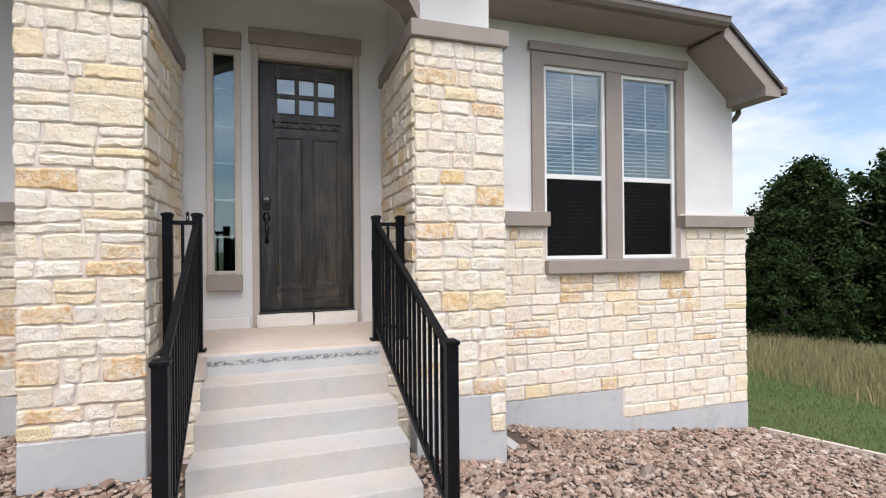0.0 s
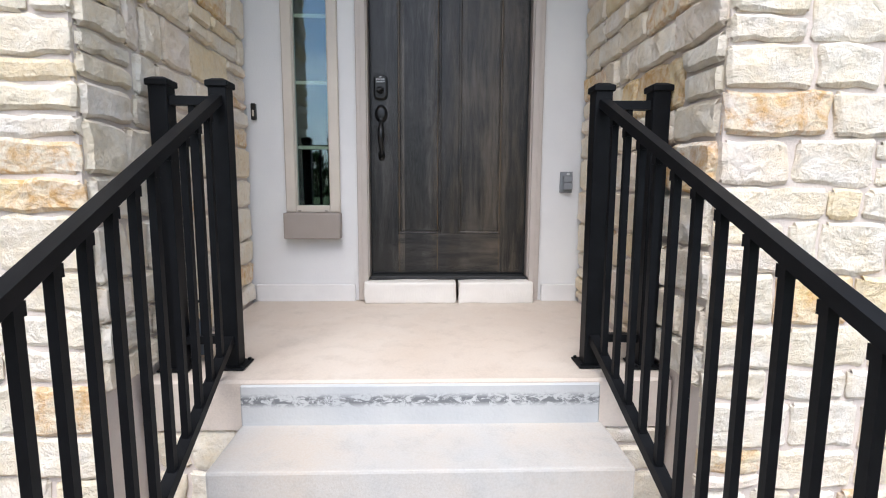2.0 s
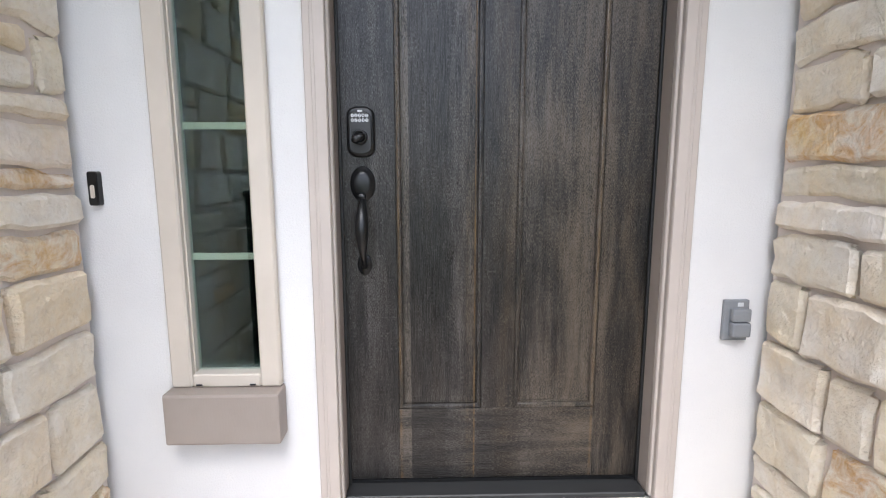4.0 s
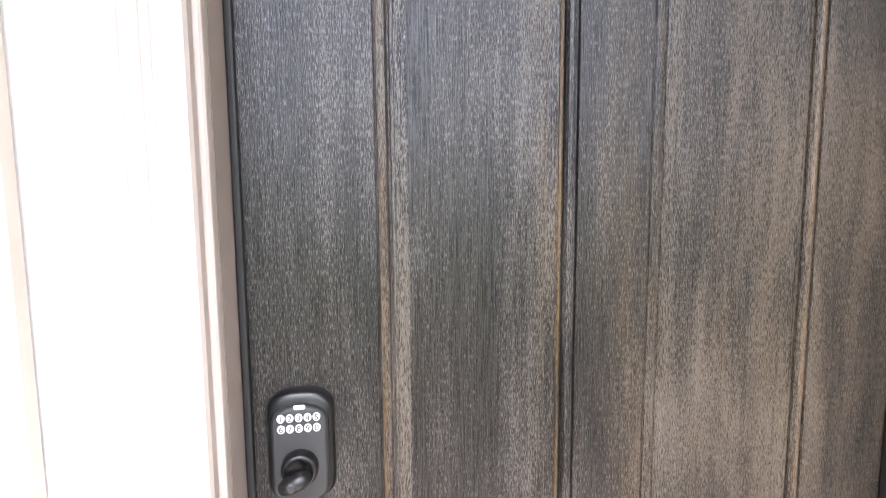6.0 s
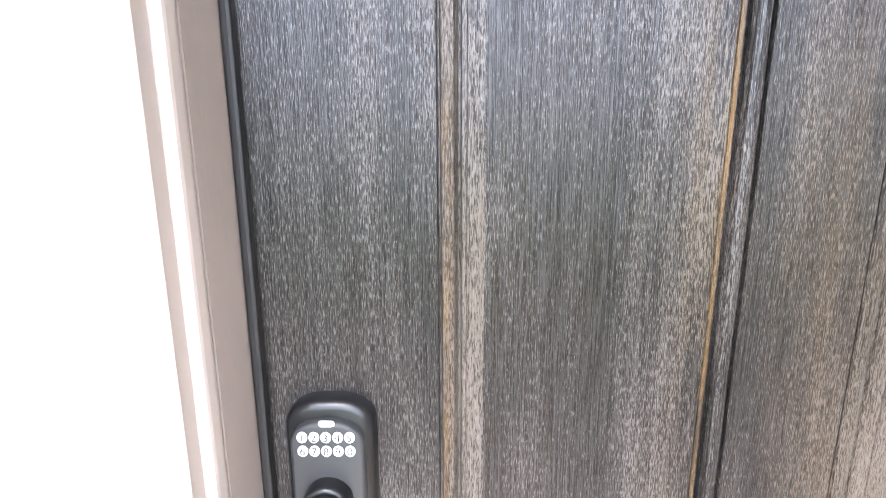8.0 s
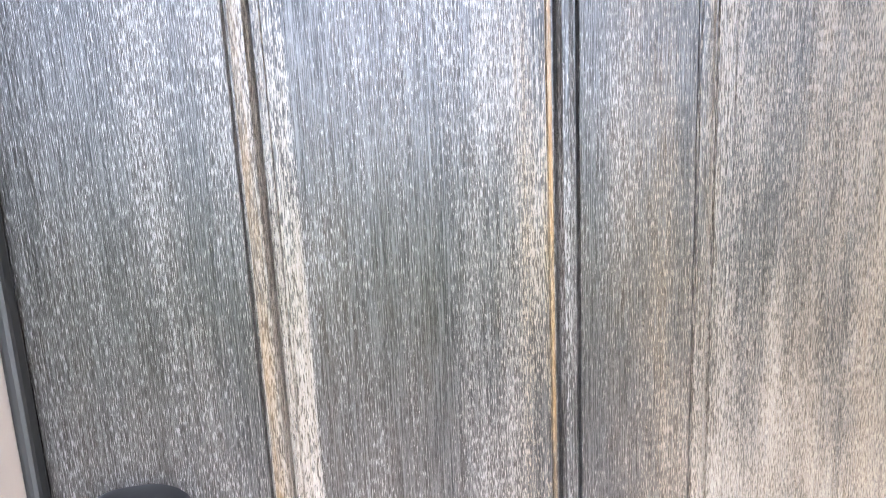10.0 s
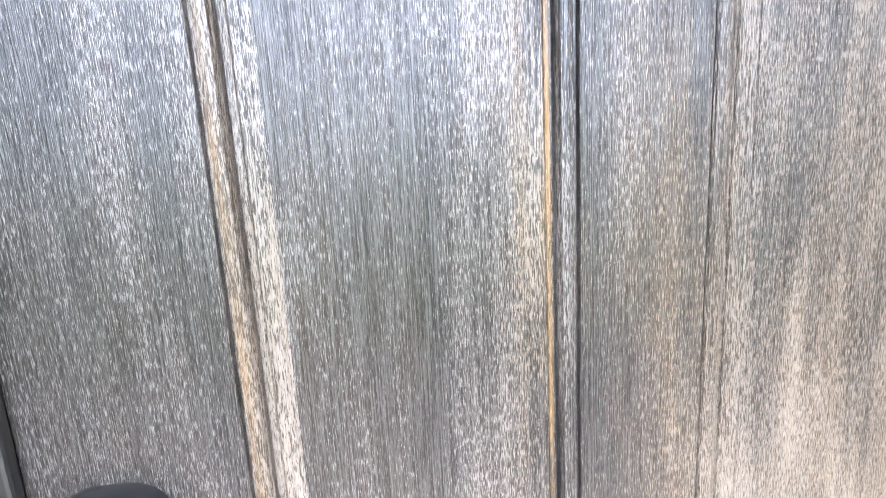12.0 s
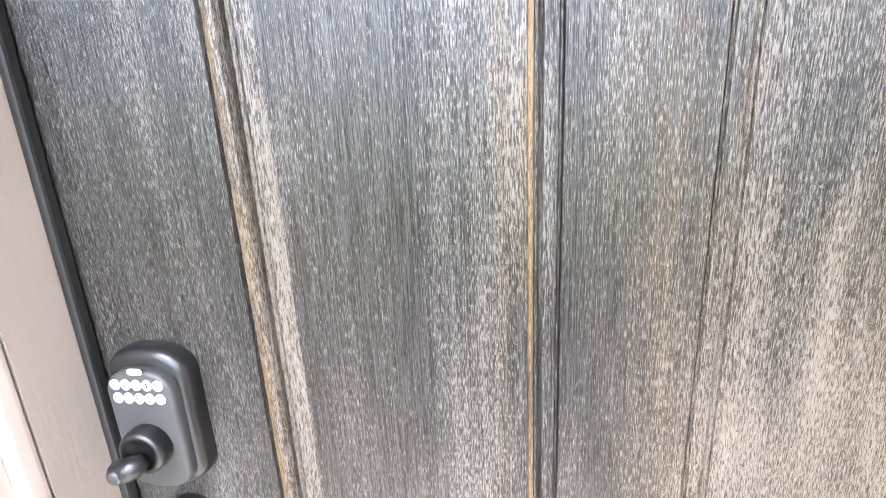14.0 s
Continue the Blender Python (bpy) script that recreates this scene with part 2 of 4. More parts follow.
def doorwood(name, along):
    """Dark-stained door skin with worn grain and glints put into its colour; along: the axis of the grain."""
    a = Mat(name, 0.5)

    def stretch(cross, long):
        return a.coord((long, cross, cross) if along == "x" else (cross, cross, long))

    x = a.axis(0)
    place = a.math("ADD", a.math("MULTIPLY", x, 1.1), 0.5)
    # how far the stain has worn, board by board; raised at the right to paint in sheen
    worn = a.ramp(place, (0.0, 0.40), (0.17, 0.50), (0.195, 0.72), (0.2205, 0.78), (0.2225, 0.22), (0.32, 0.32), (0.35, 0.52), (0.40, 0.62), (0.43, 0.54), (0.455, 0.40),
                  (0.50, 0.42), (0.56, 0.48), (0.60, 0.70), (0.68, 0.64), (0.78, 0.76), (0.84, 0.68), (1.0, 0.5))
    gold = a.ramp(place, (0.0, 0.02), (0.175, 0.08), (0.182, 0.4), (0.192, 0.35), (0.197, 0.35), (0.2205, 0.35), (0.2225, 0.03), (0.36, 0.12), (0.398, 0.25), (0.406, 0.6), (0.418, 0.35), (0.426, 0.6), (0.430, 1.0), (0.433, 0.1),
                 (0.47, 0.1), (0.53, 0.55), (0.57, 0.4), (0.60, 0.35), (0.78, 0.5), (0.83, 0.45), (0.9, 0.5), (1.0, 0.5))
    bare = a.ramp(place, (0.181, 0.0), (0.1835, 0.32), (0.189, 0.25), (0.192, 0.0), (0.4272, 0.0), (0.4279, 0.7), (0.4298, 0.7), (0.4305, 0.0), (0.820, 0.0), (0.823, 0.35), (0.828, 0.35), (0.831, 0.0))
    cloud = a.noise(1, 4, 0.6, stretch(15, 2.6), 0.3)
    streak = a.noise(1, 5, 0.65, stretch(70, 2.4))
    fine = a.noise(1, 3, 0.6, stretch(1300, 16))
    fleck = a.noise(1, 2, 0.5, stretch(1500, 125))
    tick = a.noise(1, 1, 0.5, stretch(1150, 175))
    dark = a.mix(a.ramp(streak, (0.3, 0), (0.7, 1)), (0.0024, 0.0022, 0.0022), (0.0075, 0.0066, 0.006))
    brown = a.mix(a.ramp(cloud, (0.40, 0), (0.68, 0.8)), dark, (0.0135, 0.0100, 0.0075))
    c = a.mix(a.math("MULTIPLY", gold, a.ramp(cloud, (0.42, 0), (0.66, 0.8))), brown, (0.050, 0.031, 0.0135))
    c = a.mix(a.ramp(fine, (0.50, 0), (0.64, 0.8)), c, (0.017, 0.016, 0.0155))
    patchy = a.math("ADD", a.math("MULTIPLY", cloud, 0.62), a.math("MULTIPLY", streak, 0.38))
    much = a.math("ADD", a.math("MULTIPLY", worn, 0.26), a.math("MULTIPLY", patchy, 0.62))
    # pale flecks stand for glints off the grain grooves, put in as colour
    spots = a.ramp(a.math("ADD", fleck, a.math("SUBTRACT", much, 0.435)), (0.56, 0), (0.61, 1))
    pale = a.ramp(a.math("ADD", tick, a.math("SUBTRACT", much, 0.455)), (0.64, 0), (0.68, 1))
    spots = a.math("MAXIMUM", a.math("MULTIPLY", spots, 0.72), pale)
    c = a.mix(a.math("MULTIPLY", spots, 0.85), c, a.mix(gold, (0.112, 0.108, 0.108), (0.150, 0.107, 0.055)))
    c = a.mix(a.math("MULTIPLY", bare, a.ramp(a.noise(1, 4, 0.6, stretch(60, 9)), (0.38, 0.1), (0.62, 0.85))), c, (0.20, 0.115, 0.037))
    rubbed = a.ramp(place, (0.2201, 0.0), (0.2206, 0.8), (0.2215, 0.8), (0.2220, 0.0), (0.5590, 0.0), (0.5598, 0.45), (0.5612, 0.45), (0.5620, 0.0))
    c = a.mix(a.math("MULTIPLY", rubbed, a.ramp(a.noise(1, 4, 0.6, stretch(40, 14)), (0.36, 0.15), (0.58, 1))), c, (0.15, 0.14, 0.125))
    a.base(c)
    a.rough(a.ramp(a.math("ADD", a.math("MULTIPLY", streak, 0.6), a.math("MULTIPLY", fine, 0.4)), (0.3, 0.28), (0.7, 0.42)))
    # the sheen breaks up along the open grain
    a.link(a.ramp(a.math("ADD", a.math("MULTIPLY", fine, 0.6), a.math("MULTIPLY", fleck, 0.4)), (0.42, 0.24), (0.58, 0.72)), a.b.inputs["Specular IOR Level"])
    a.bump(a.math("ADD", a.math("MULTIPLY", fine, 0.7), a.math("MULTIPLY", fleck, 0.5)), 0.5, 0.0014, a.bump(streak, 0.15, 0.002))
    return a.m


WOOD = doorwood("dark_door_stain", "z")
WOODX = doorwood("dark_door_stain_cross", "x")

def rock(name, whole):
    a = Mat(name, 0.75)
    c = a.ramp(a.pick() if whole else a.island(), (0.0, (0.20, 0.13, 0.095)), (0.14, (0.33, 0.235, 0.175)), (0.3, (0.44, 0.34, 0.26)), (0.44, (0.26, 0.155, 0.115)), (0.58, (0.52, 0.43, 0.35)),
               (0.7, (0.16, 0.13, 0.115)), (0.82, (0.40, 0.26, 0.195)), (0.92, (0.60, 0.52, 0.45)), (1.0, (0.29, 0.25, 0.22)))
    a.base(a.mix(a.ramp(a.noise(45, 4), (0.4, 0), (0.75, 0.5)), a.mix(1.0, c, (0.84, 0.82, 0.80), "MULTIPLY"), (0.24, 0.20, 0.165)))
    a.bump(a.noise(80, 3), 0.3, 0.004)
    return a.m


ROCK, PEBBLE = rock("river_rock", False), rock("river_rock_single", True)

a = Mat("soil", 0.95)
a.base(a.mix(a.noise(6, 5), (0.05, 0.038, 0.03), (0.12, 0.09, 0.07)))
a.bump(a.noise(30, 5), 0.8, 0.02)
SOIL = a.m

a = Mat("lawn_ground", 0.95)
t = a.mix(a.ramp(a.noise(0.6, 5), (0.35, 0), (0.65, 1)), (0.075, 0.115, 0.028), (0.11, 0.14, 0.04))
a.base(a.mix(a.ramp(a.noise(14, 4), (0.4, 0), (0.7, 0.6)), t, (0.035, 0.065, 0.017)))
a.bump(a.noise(60, 4), 0.8, 0.03)
LAWN = a.m

a = Mat("grass_blade", 0.8)
a.base(a.ramp(a.island(), (0.0, (0.075, 0.12, 0.028)), (0.5, (0.10, 0.14, 0.036)), (1.0, (0.13, 0.16, 0.05))))
BLADE = a.m
a = Mat("dry_grass", 0.85)
a.base(a.ramp(a.island(), (0.0, (0.20, 0.17, 0.08)), (0.5, (0.30, 0.25, 0.13)), (0.8, (0.13, 0.15, 0.05)), (1.0, (0.38, 0.32, 0.19))))
DRY = a.m
a = Mat("leaf", 0.8)
a.b.inputs["Specular IOR Level"].default_value = 0.12
a.base(a.ramp(a.island(), (0.0, (0.012, 0.024, 0.007)), (0.5, (0.022, 0.041, 0.011)), (1.0, (0.045, 0.07, 0.02))))
LEAF = a.m
a = Mat("bark", 0.9)
a.base(a.mix(a.noise(1, 5, 0.6, a.coord((25, 25, 4))), (0.05, 0.04, 0.032), (0.14, 0.115, 0.09)))
a.bump(a.noise(1, 5, 0.6, a.coord((40, 40, 6))), 0.7, 0.02)
BARK = a.m
a = Mat("shingle", 0.9)
a.base(a.mix(a.noise(40, 4), (0.035, 0.033, 0.032), (0.09, 0.085, 0.08)))
a.bump(a.noise(90, 3), 0.6, 0.01)
SHINGLE = a.m
a = Mat("oak_floor", 0.45)
a.base(a.mix(a.noise(1, 5, 0.6, a.coord((3, 40, 3))), (0.12, 0.085, 0.055), (0.24, 0.17, 0.11)))
FLOORWOOD = a.m
a = Mat("rug_wool", 0.95)
a.base(a.mix(a.ramp(a.noise(5, 3, 0.5, distort=1.5), (0.45, 0), (0.55, 1)), (0.30, 0.31, 0.28), (0.45, 0.44, 0.40)))
RUG = a.m
DARKWOOD = painted("dark_console_wood", (0.06, 0.035, 0.025), 0.4, 0.2)
EDGESTONE = painted("white_limestone_edging", (0.74, 0.70, 0.65), 0.9, 0.4)
METAL = painted("bronze_gutter_paint", (0.16, 0.13, 0.11), 0.45, 0.03)
BLUEBOX = painted("slate_blue_casing", (0.02, 0.03, 0.045), 0.4, 0.02)


# ---- building helpers ----
WORLD = {}
rng = random.Random(7)


def thing(name, at, label, category, group="", kind=""):
    ob = new(name)
    ob.empty_display_size = 0.1
    ob.location = at
    WORLD[ob] = Matrix.Translation(at)
    return tagged(ob, label, category, group, kind)


def mesh_of(name, bm, material, smooth=False):
    me = bpy.data.meshes.new(name)
    bmesh.ops.recalc_face_normals(bm, faces=bm.faces)
    bm.to_mesh(me)
    bm.free()
    me.materials.append(material)
    if smooth:
        me.polygons.foreach_set("use_smooth", [True] * len(me.polygons))
    return me


def adopt(ob, parent, label=""):
    ob.parent = parent
    ob.matrix_parent_inverse = WORLD.get(parent, Matrix.Identity(4)).inverted()
    return tagged(ob, label)


def part(name, bm, material, parent, label="", smooth=False):
    """Links a bmesh, drawn in world places, as one mesh under a thing or a part."""
    return adopt(new(name, mesh_of(name, bm, material, smooth)), parent, label)


def solid(name, bm, material, label, category, kind="structure", smooth=False):
    return tagged(new(name, mesh_of(name, bm, material, smooth)), label, category, "", kind)


def bx(bm, x0, x1, y0, y1, z0, z1, bevel=0.0, seg=1):
    x0, x1 = min(x0, x1), max(x0, x1)
    v = [bm.verts.new((x, y, z)) for x in (x0, x1) for y in (y0, y1) for z in (z0, z1)]
    fs = [bm.faces.new([v[i] for i in q]) for q in ((0, 1, 3, 2), (4, 6, 7, 5), (0, 4, 5, 1), (2, 3, 7, 6), (0, 2, 6, 4), (1, 5, 7, 3))]
    if bevel:
        bmesh.ops.bevel(bm, geom=list({e for f in fs for e in f.edges}), offset=bevel, segments=seg, affect="EDGES", profile=0.6)
    return bm


def box(*a, **k):
    return bx(bmesh.new(), *a, **k)


def prism(bm, outline, lift, bevel=0.0):
    """Extrudes a closed outline of 3D points along lift."""
    lo = [bm.verts.new(p) for p in outline]
    hi = [bm.verts.new(Vector(p) + Vector(lift)) for p in outline]
    fs = [bm.faces.new(lo), bm.faces.new(hi[::-1])]
    n = len(lo)
    fs += [bm.faces.new((lo[i], lo[(i + 1) % n], hi[(i + 1) % n], hi[i])) for i in range(n)]
    if bevel:
        bmesh.ops.bevel(bm, geom=list({e for f in fs[:2] for e in f.edges}), offset=bevel, segments=2, affect="EDGES")
    return bm


def rod(bm, a, b, w, h=None, bevel=0.0):
    """A square bar from a to b, kept upright."""
    a, b = Vector(a), Vector(b)
    d = (b - a).normalized()
    side = d.cross(Vector((0, 0, 1)))
    side = side.normalized() if side.length > 0.01 else Vector((1, 0, 0))
    up = side.cross(d).normalized()
    h = h or w
    ring = [side * (w / 2 * i) + up * (h / 2 * j) for i, j in ((-1, -1), (1, -1), (1, 1), (-1, 1))]
    return prism(bm, [a + r for r in ring], b - a, bevel)


def tube(bm, points, radii, n=12, flat=(1, 1)):
    """A round skin through points; flat squashes it along two cross axes."""
    rings = []
    for i, p in enumerate(points):
        p = Vector(p)
        d = (Vector(points[min(i + 1, len(points) - 1)]) - Vector(points[max(i - 1, 0)])).normalized()
        s = d.cross(Vector((0, 1, 0)) if abs(d.y) < 0.9 else Vector((0, 0, 1))).normalized()
        u = s.cross(d).normalized()
        rings.append([bm.verts.new(p + s * (math.cos(k * math.tau / n) * radii[i] * flat[0]) + u * (math.sin(k * math.tau / n) * radii[i] * flat[1])) for k in range(n)])
    for a, b in zip(rings, rings[1:]):
        for k in range(n):
            bm.faces.new((a[k], a[(k + 1) % n], b[(k + 1) % n], b[k]))
    bm.faces.new(rings[0][::-1])
    bm.faces.new(rings[-1])
    return bm


def oval(bm, x, z, y0, rx, rz, profile, n=28):
    """A domed plate on the door: profile of (share of radius, height out)."""
    rings = [[bm.verts.new((x + math.cos(k * math.tau / n) * rx * s, y0 - h, z + math.sin(k * math.tau / n) * rz * s)) for k in range(n)] for s, h in profile]
    for a, b in zip(rings, rings[1:]):
        for k in range(n):
            bm.faces.new((a[k], a[(k + 1) % n], b[(k + 1) % n], b[k]))
    bm.faces.new(rings[-1])
    return bm


def pierced(bm, x0, x1, y0, y1, z0, z1, holes):
    """A wall with openings right through it: holes of (x0, x1, z0, z1)."""
    xs = sorted({x0, x1, *[h[0] for h in holes], *[h[1] for h in holes]})
    zs = sorted({z0, z1, *[h[2] for h in holes], *[h[3] for h in holes]})
    cells = {(i, j) for i in range(len(xs) - 1) for j in range(len(zs) - 1)
             if not any(h[0] <= (xs[i] + xs[i + 1]) / 2 <= h[1] and h[2] <= (zs[j] + zs[j + 1]) / 2 <= h[3] for h in holes)}

    def quad(*p):
        bm.faces.new([bm.verts.new(q) for q in p])

    for i, j in cells:
        a, b, c, d = xs[i], xs[i + 1], zs[j], zs[j + 1]
        quad((a, y0, c), (b, y0, c), (b, y0, d), (a, y0, d))
        quad((a, y1, c), (a, y1, d), (b, y1, d), (b, y1, c))
        for di, dj, p in ((-1, 0, ((a, c), (a, d))), (1, 0, ((b, c), (b, d))), (0, -1, ((a, c), (b, c))), (0, 1, ((a, d), (b, d)))):
            if (i + di, j + dj) not in cells:
                (u, v), (s, t) = p
                quad((u, y0, v), (s, y0, t), (s, y1, t), (u, y1, v))
    bmesh.ops.remove_doubles(bm, verts=bm.verts, dist=0.0005)
    return bm


def ground_z(x, y):
    z = np.interp(x, (-40, -9, -1.1, 0.7, 1.45, 2.35, 3.5, 5.6, 9, 16, 40), (-0.6, -0.86, -0.92, -1.02, -1.18, -1.40, -1.58, -1.80, -2.0, -2.1, -2.3))
    far = np.clip((-3.0 - y) / 6.0, 0, 1)
    return z * (1 - far) + (0.35 * z - 0.65) * far


# ---- ground ----
def sheet(name, xs, ys, lift, material, label, category, keep=None):
    bm = bmesh.new()
    vs = {(i, j): bm.verts.new((x, y, float(ground_z(x, y)) + lift)) for i, x in enumerate(xs) for j, y in enumerate(ys)}
    for i in range(len(xs) - 1):
        for j in range(len(ys) - 1):
            if keep is None or keep((xs[i] + xs[i + 1]) / 2, (ys[j] + ys[j + 1]) / 2):
                bm.faces.new((vs[i, j], vs[i + 1, j], vs[i + 1, j + 1], vs[i, j + 1]))
    for v in [v for v in bm.verts if not v.link_faces]:
        bm.verts.remove(v)
    return solid(name, bm, material, label, category, smooth=True)


spread = [-900, -300, -100, -60, -40, -25, -15, -9, -6, -4, -2, -1.1, 0, 0.7, 1.45, 2.35, 3.5, 4.5, 5.6, 7, 9, 12, 16, 25, 40, 60, 100, 300, 900]
sheet("ground", spread, [-900, -300, -100, -50, -25, -15, -9, -6, -4.5, -3, -1.5, 0, 1.5, 4, 8, 15, 30, 60, 120, 300, 900], -0.03, LAWN, "mown green lawn sloping away from the house", "lawn")


def edge_x(y):
    """Where the stone edging parts gravel from lawn."""
    return 5.62 + (-0.3 - y) * 0.58


gx = [-7 + 0.25 * i for i in range(62)]
gy = [-6.5 + 0.25 * i for i in range(26)]
gravel_bed = sheet("gravel_bed", gx, gy, 0.0, SOIL, "brown soil under the river rock", "soil", lambda x, y: x < edge_x(y) - 0.05 and not (-0.75 < x < 0.5 and y < -2.2))
bm = box(-0.82, 0.56, -6.6, -2.33, -1.15, -0.93, bevel=0.012)
solid("walkway", bm, TREAD, "pale concrete walkway leading to the steps", "walkway")


# ---- stonework ----
def lay(parent, to_world, u0, u1, v0, v1, seed, holes=(), accents=(), thick=0.013, size=1.0):
    """Chopped limestone in uneven courses over a face; each stone is a part."""
    r = random.Random(seed)
    shift = Vector((seed * 3.7, seed * 1.3, 0))

    def bend(u, v):
        """Joints wander, but meet the edges of the face."""
        d = noise.noise_vector(Vector((u * 5, v * 5, 0)) + shift) * 0.009
        return u + d.x * min(1, (u - u0) / 0.12, (u1 - u) / 0.12), v + d.y * min(1, (v - v0) / 0.12, (v1 - v) / 0.12)

    def put(a, b, c, d):
        ochre = any(a <= p <= b and c <= q <= d for p, q in accents)
        stone(parent, to_world, a, b, c, d, r, OCHRE if ochre or r.random() < 0.025 else STONE, thick, bend)

    levels = sorted({v0, v1, *[z for h in holes for z in h[2:] if v0 + 0.04 < z < v1 - 0.04]})
    for low, high in zip(levels, levels[1:]):
        tall = [r.uniform(0.095, 0.185) for _ in range(max(1, round((high - low) / (0.138 * size))))]
        c = low
        for share in tall:
            d = c + share * (high - low) / sum(tall)
            mid = (c + d) / 2
            gaps = sorted((h[0], h[1]) for h in holes if h[2] < mid < h[3])
            start = u0
            for p, q in [*gaps, (u1, u1)]:
                run = min(p, u1) - start
                if run > 0.05:
                    wide = []
                    while sum(wide) < run / size - 0.06:
                        wide.append(r.choice((r.uniform(0.09, 0.16), r.uniform(0.17, 0.30), r.uniform(0.20, 0.32), r.uniform(0.28, 0.42))))
                    a = start
                    for w in wide:
                        b = a + w * run / sum(wide)
                        if d - c > 0.135 * size and b - a > 0.2 and r.random() < 0.30:
                            m = c + (d - c) * r.uniform(0.35, 0.65)
                            put(a, b, c, m)
                            put(a, b, m, d)
                        else:
                            put(a, b, c, d)
                        a = b
                start = max(start, q)
            c = d


def stone(parent, to_world, a, b, c, d, r, material, thick, bend):
    """One split-faced block: an uneven flat face, a chipped rim and sides down to the mortar."""
    a, b, c, d = a + r.uniform(0.004, 0.012), b - r.uniform(0.004, 0.012), c + r.uniform(0.003, 0.009), d - r.uniform(0.003, 0.009)
    nx, nz = max(2, round((b - a) / 0.055)), max(2, round((d - c) / 0.05))
    su = [0.0] + [0.011 / (b - a) + (1 - 0.022 / (b - a)) * i / nx for i in range(nx + 1)] + [1.0]
    sv = [0.0] + [0.011 / (d - c) + (1 - 0.022 / (d - c)) * i / nz for i in range(nz + 1)] + [1.0]
    mu, mv = len(su) - 1, len(sv) - 1
    proud = thick * r.uniform(0.7, 1.4)
    lean_u, lean_v = r.uniform(-0.003, 0.003), r.uniform(-0.003, 0.003)
    seed = Vector((r.uniform(0, 90), r.uniform(0, 90), 0))
    cut = [r.uniform(0.006, 0.030) for _ in range(4)]
    verts, faces = [], []
    for j, t in enumerate(sv):
        for i, s in enumerate(su):
            u, v = a + (b - a) * s, c + (d - c) * t
            edge = i in (0, mu) or j in (0, mv)
            if i in (0, mu) and j in (0, mv):
                k = cut[(i > 0) + 2 * (j > 0)]
                u += k * (1 if i == 0 else -1)
                v += 0.6 * k * (1 if j == 0 else -1)
            wob = noise.noise_vector(Vector((u * 15, v * 15, 0)) + seed) * 0.016
            high = proud * (0.45 if edge else 1.0) + lean_u * (2 * s - 1) + lean_v * (2 * t - 1)
            high += noise.noise(Vector((u * 13, v * 13, 5)) + seed) * (0.004 if edge else 0.009)
            u, v = bend(u + wob.x, v + wob.y)
            verts.append(to_world(u, v, high))
    row = mu + 1
    for j in range(mv):
        for i in range(mu):
            faces.append((j * row + i, j * row + i + 1, (j + 1) * row + i + 1, (j + 1) * row + i))
    rim = [i for i in range(row)] + [j * row + mu for j in range(1, mv + 1)] + [mv * row + i for i in range(mu - 1, -1, -1)] + [j * row for j in range(mv - 1, 0, -1)]
    first = len(verts)
    for k in rim:
        u, v = bend(a + (b - a) * su[k % row], c + (d - c) * sv[k // row])
        verts.append(to_world(u, v, -0.012))
    m = len(rim)
    for k in range(m):
        faces.append((rim[k], first + k, first + (k + 1) % m, rim[(k + 1) % m]))
    me = bpy.data.meshes.new("stone")
    me.from_pydata(verts, [], faces)
    me.materials.append(material)
    adopt(new("stone", me), parent)


def front(y):
    return lambda u, v, d: (u, y - d, v)


def side(x, sign):
    return lambda u, v, d: (x + sign * d, u, v)


# ---- columns of the porch ----
CAP0, CAP1 = 2.235, 2.365


def column(name, x0, x1, inner, label):
    """A stone pier that runs back to the porch wall, on a concrete footing."""
    col = thing(name, ((x0 + x1) / 2, -0.8, -1.2), label, "column", "porch columns", "structure")
    part("core", box(x0 + 0.012, x1 - 0.012, -1.406, -0.105, -0.62, CAP0), MORTAR, col)
    part("footing", box(x0 + 0.004, x1 - 0.004, -1.412, -0.2, -1.6, -0.605, bevel=0.008), FOOTING, col, "grey concrete footing with water stains")
    bm = box(x0 - 0.025, x1 + 0.03, -1.45, -0.10, CAP0, CAP1, bevel=0.006)
    part("cap", bm, TAUPE, col, "taupe painted band on top of the stone")
    bm = box(x0 + 0.07, x1 - 0.10, -1.33, -0.10, CAP1, 3.2)
    part("upper_pier", bm, STUCCO, col, "off-white stucco pier above the band")
    return col


left_col = column("porch_column", -1.815, -1.10, 1, "cream chopped limestone porch column on a grey footing")
right_col = column("porch_column", 0.735, 1.51, -1, "cream chopped limestone porch column beside the steps")

# ---- walls ----
WALL_Y, STONE_Y, WIN_Y = -0.17, -0.262, -0.15


def mirror(x, right):
    return x if right else -0.06 - x


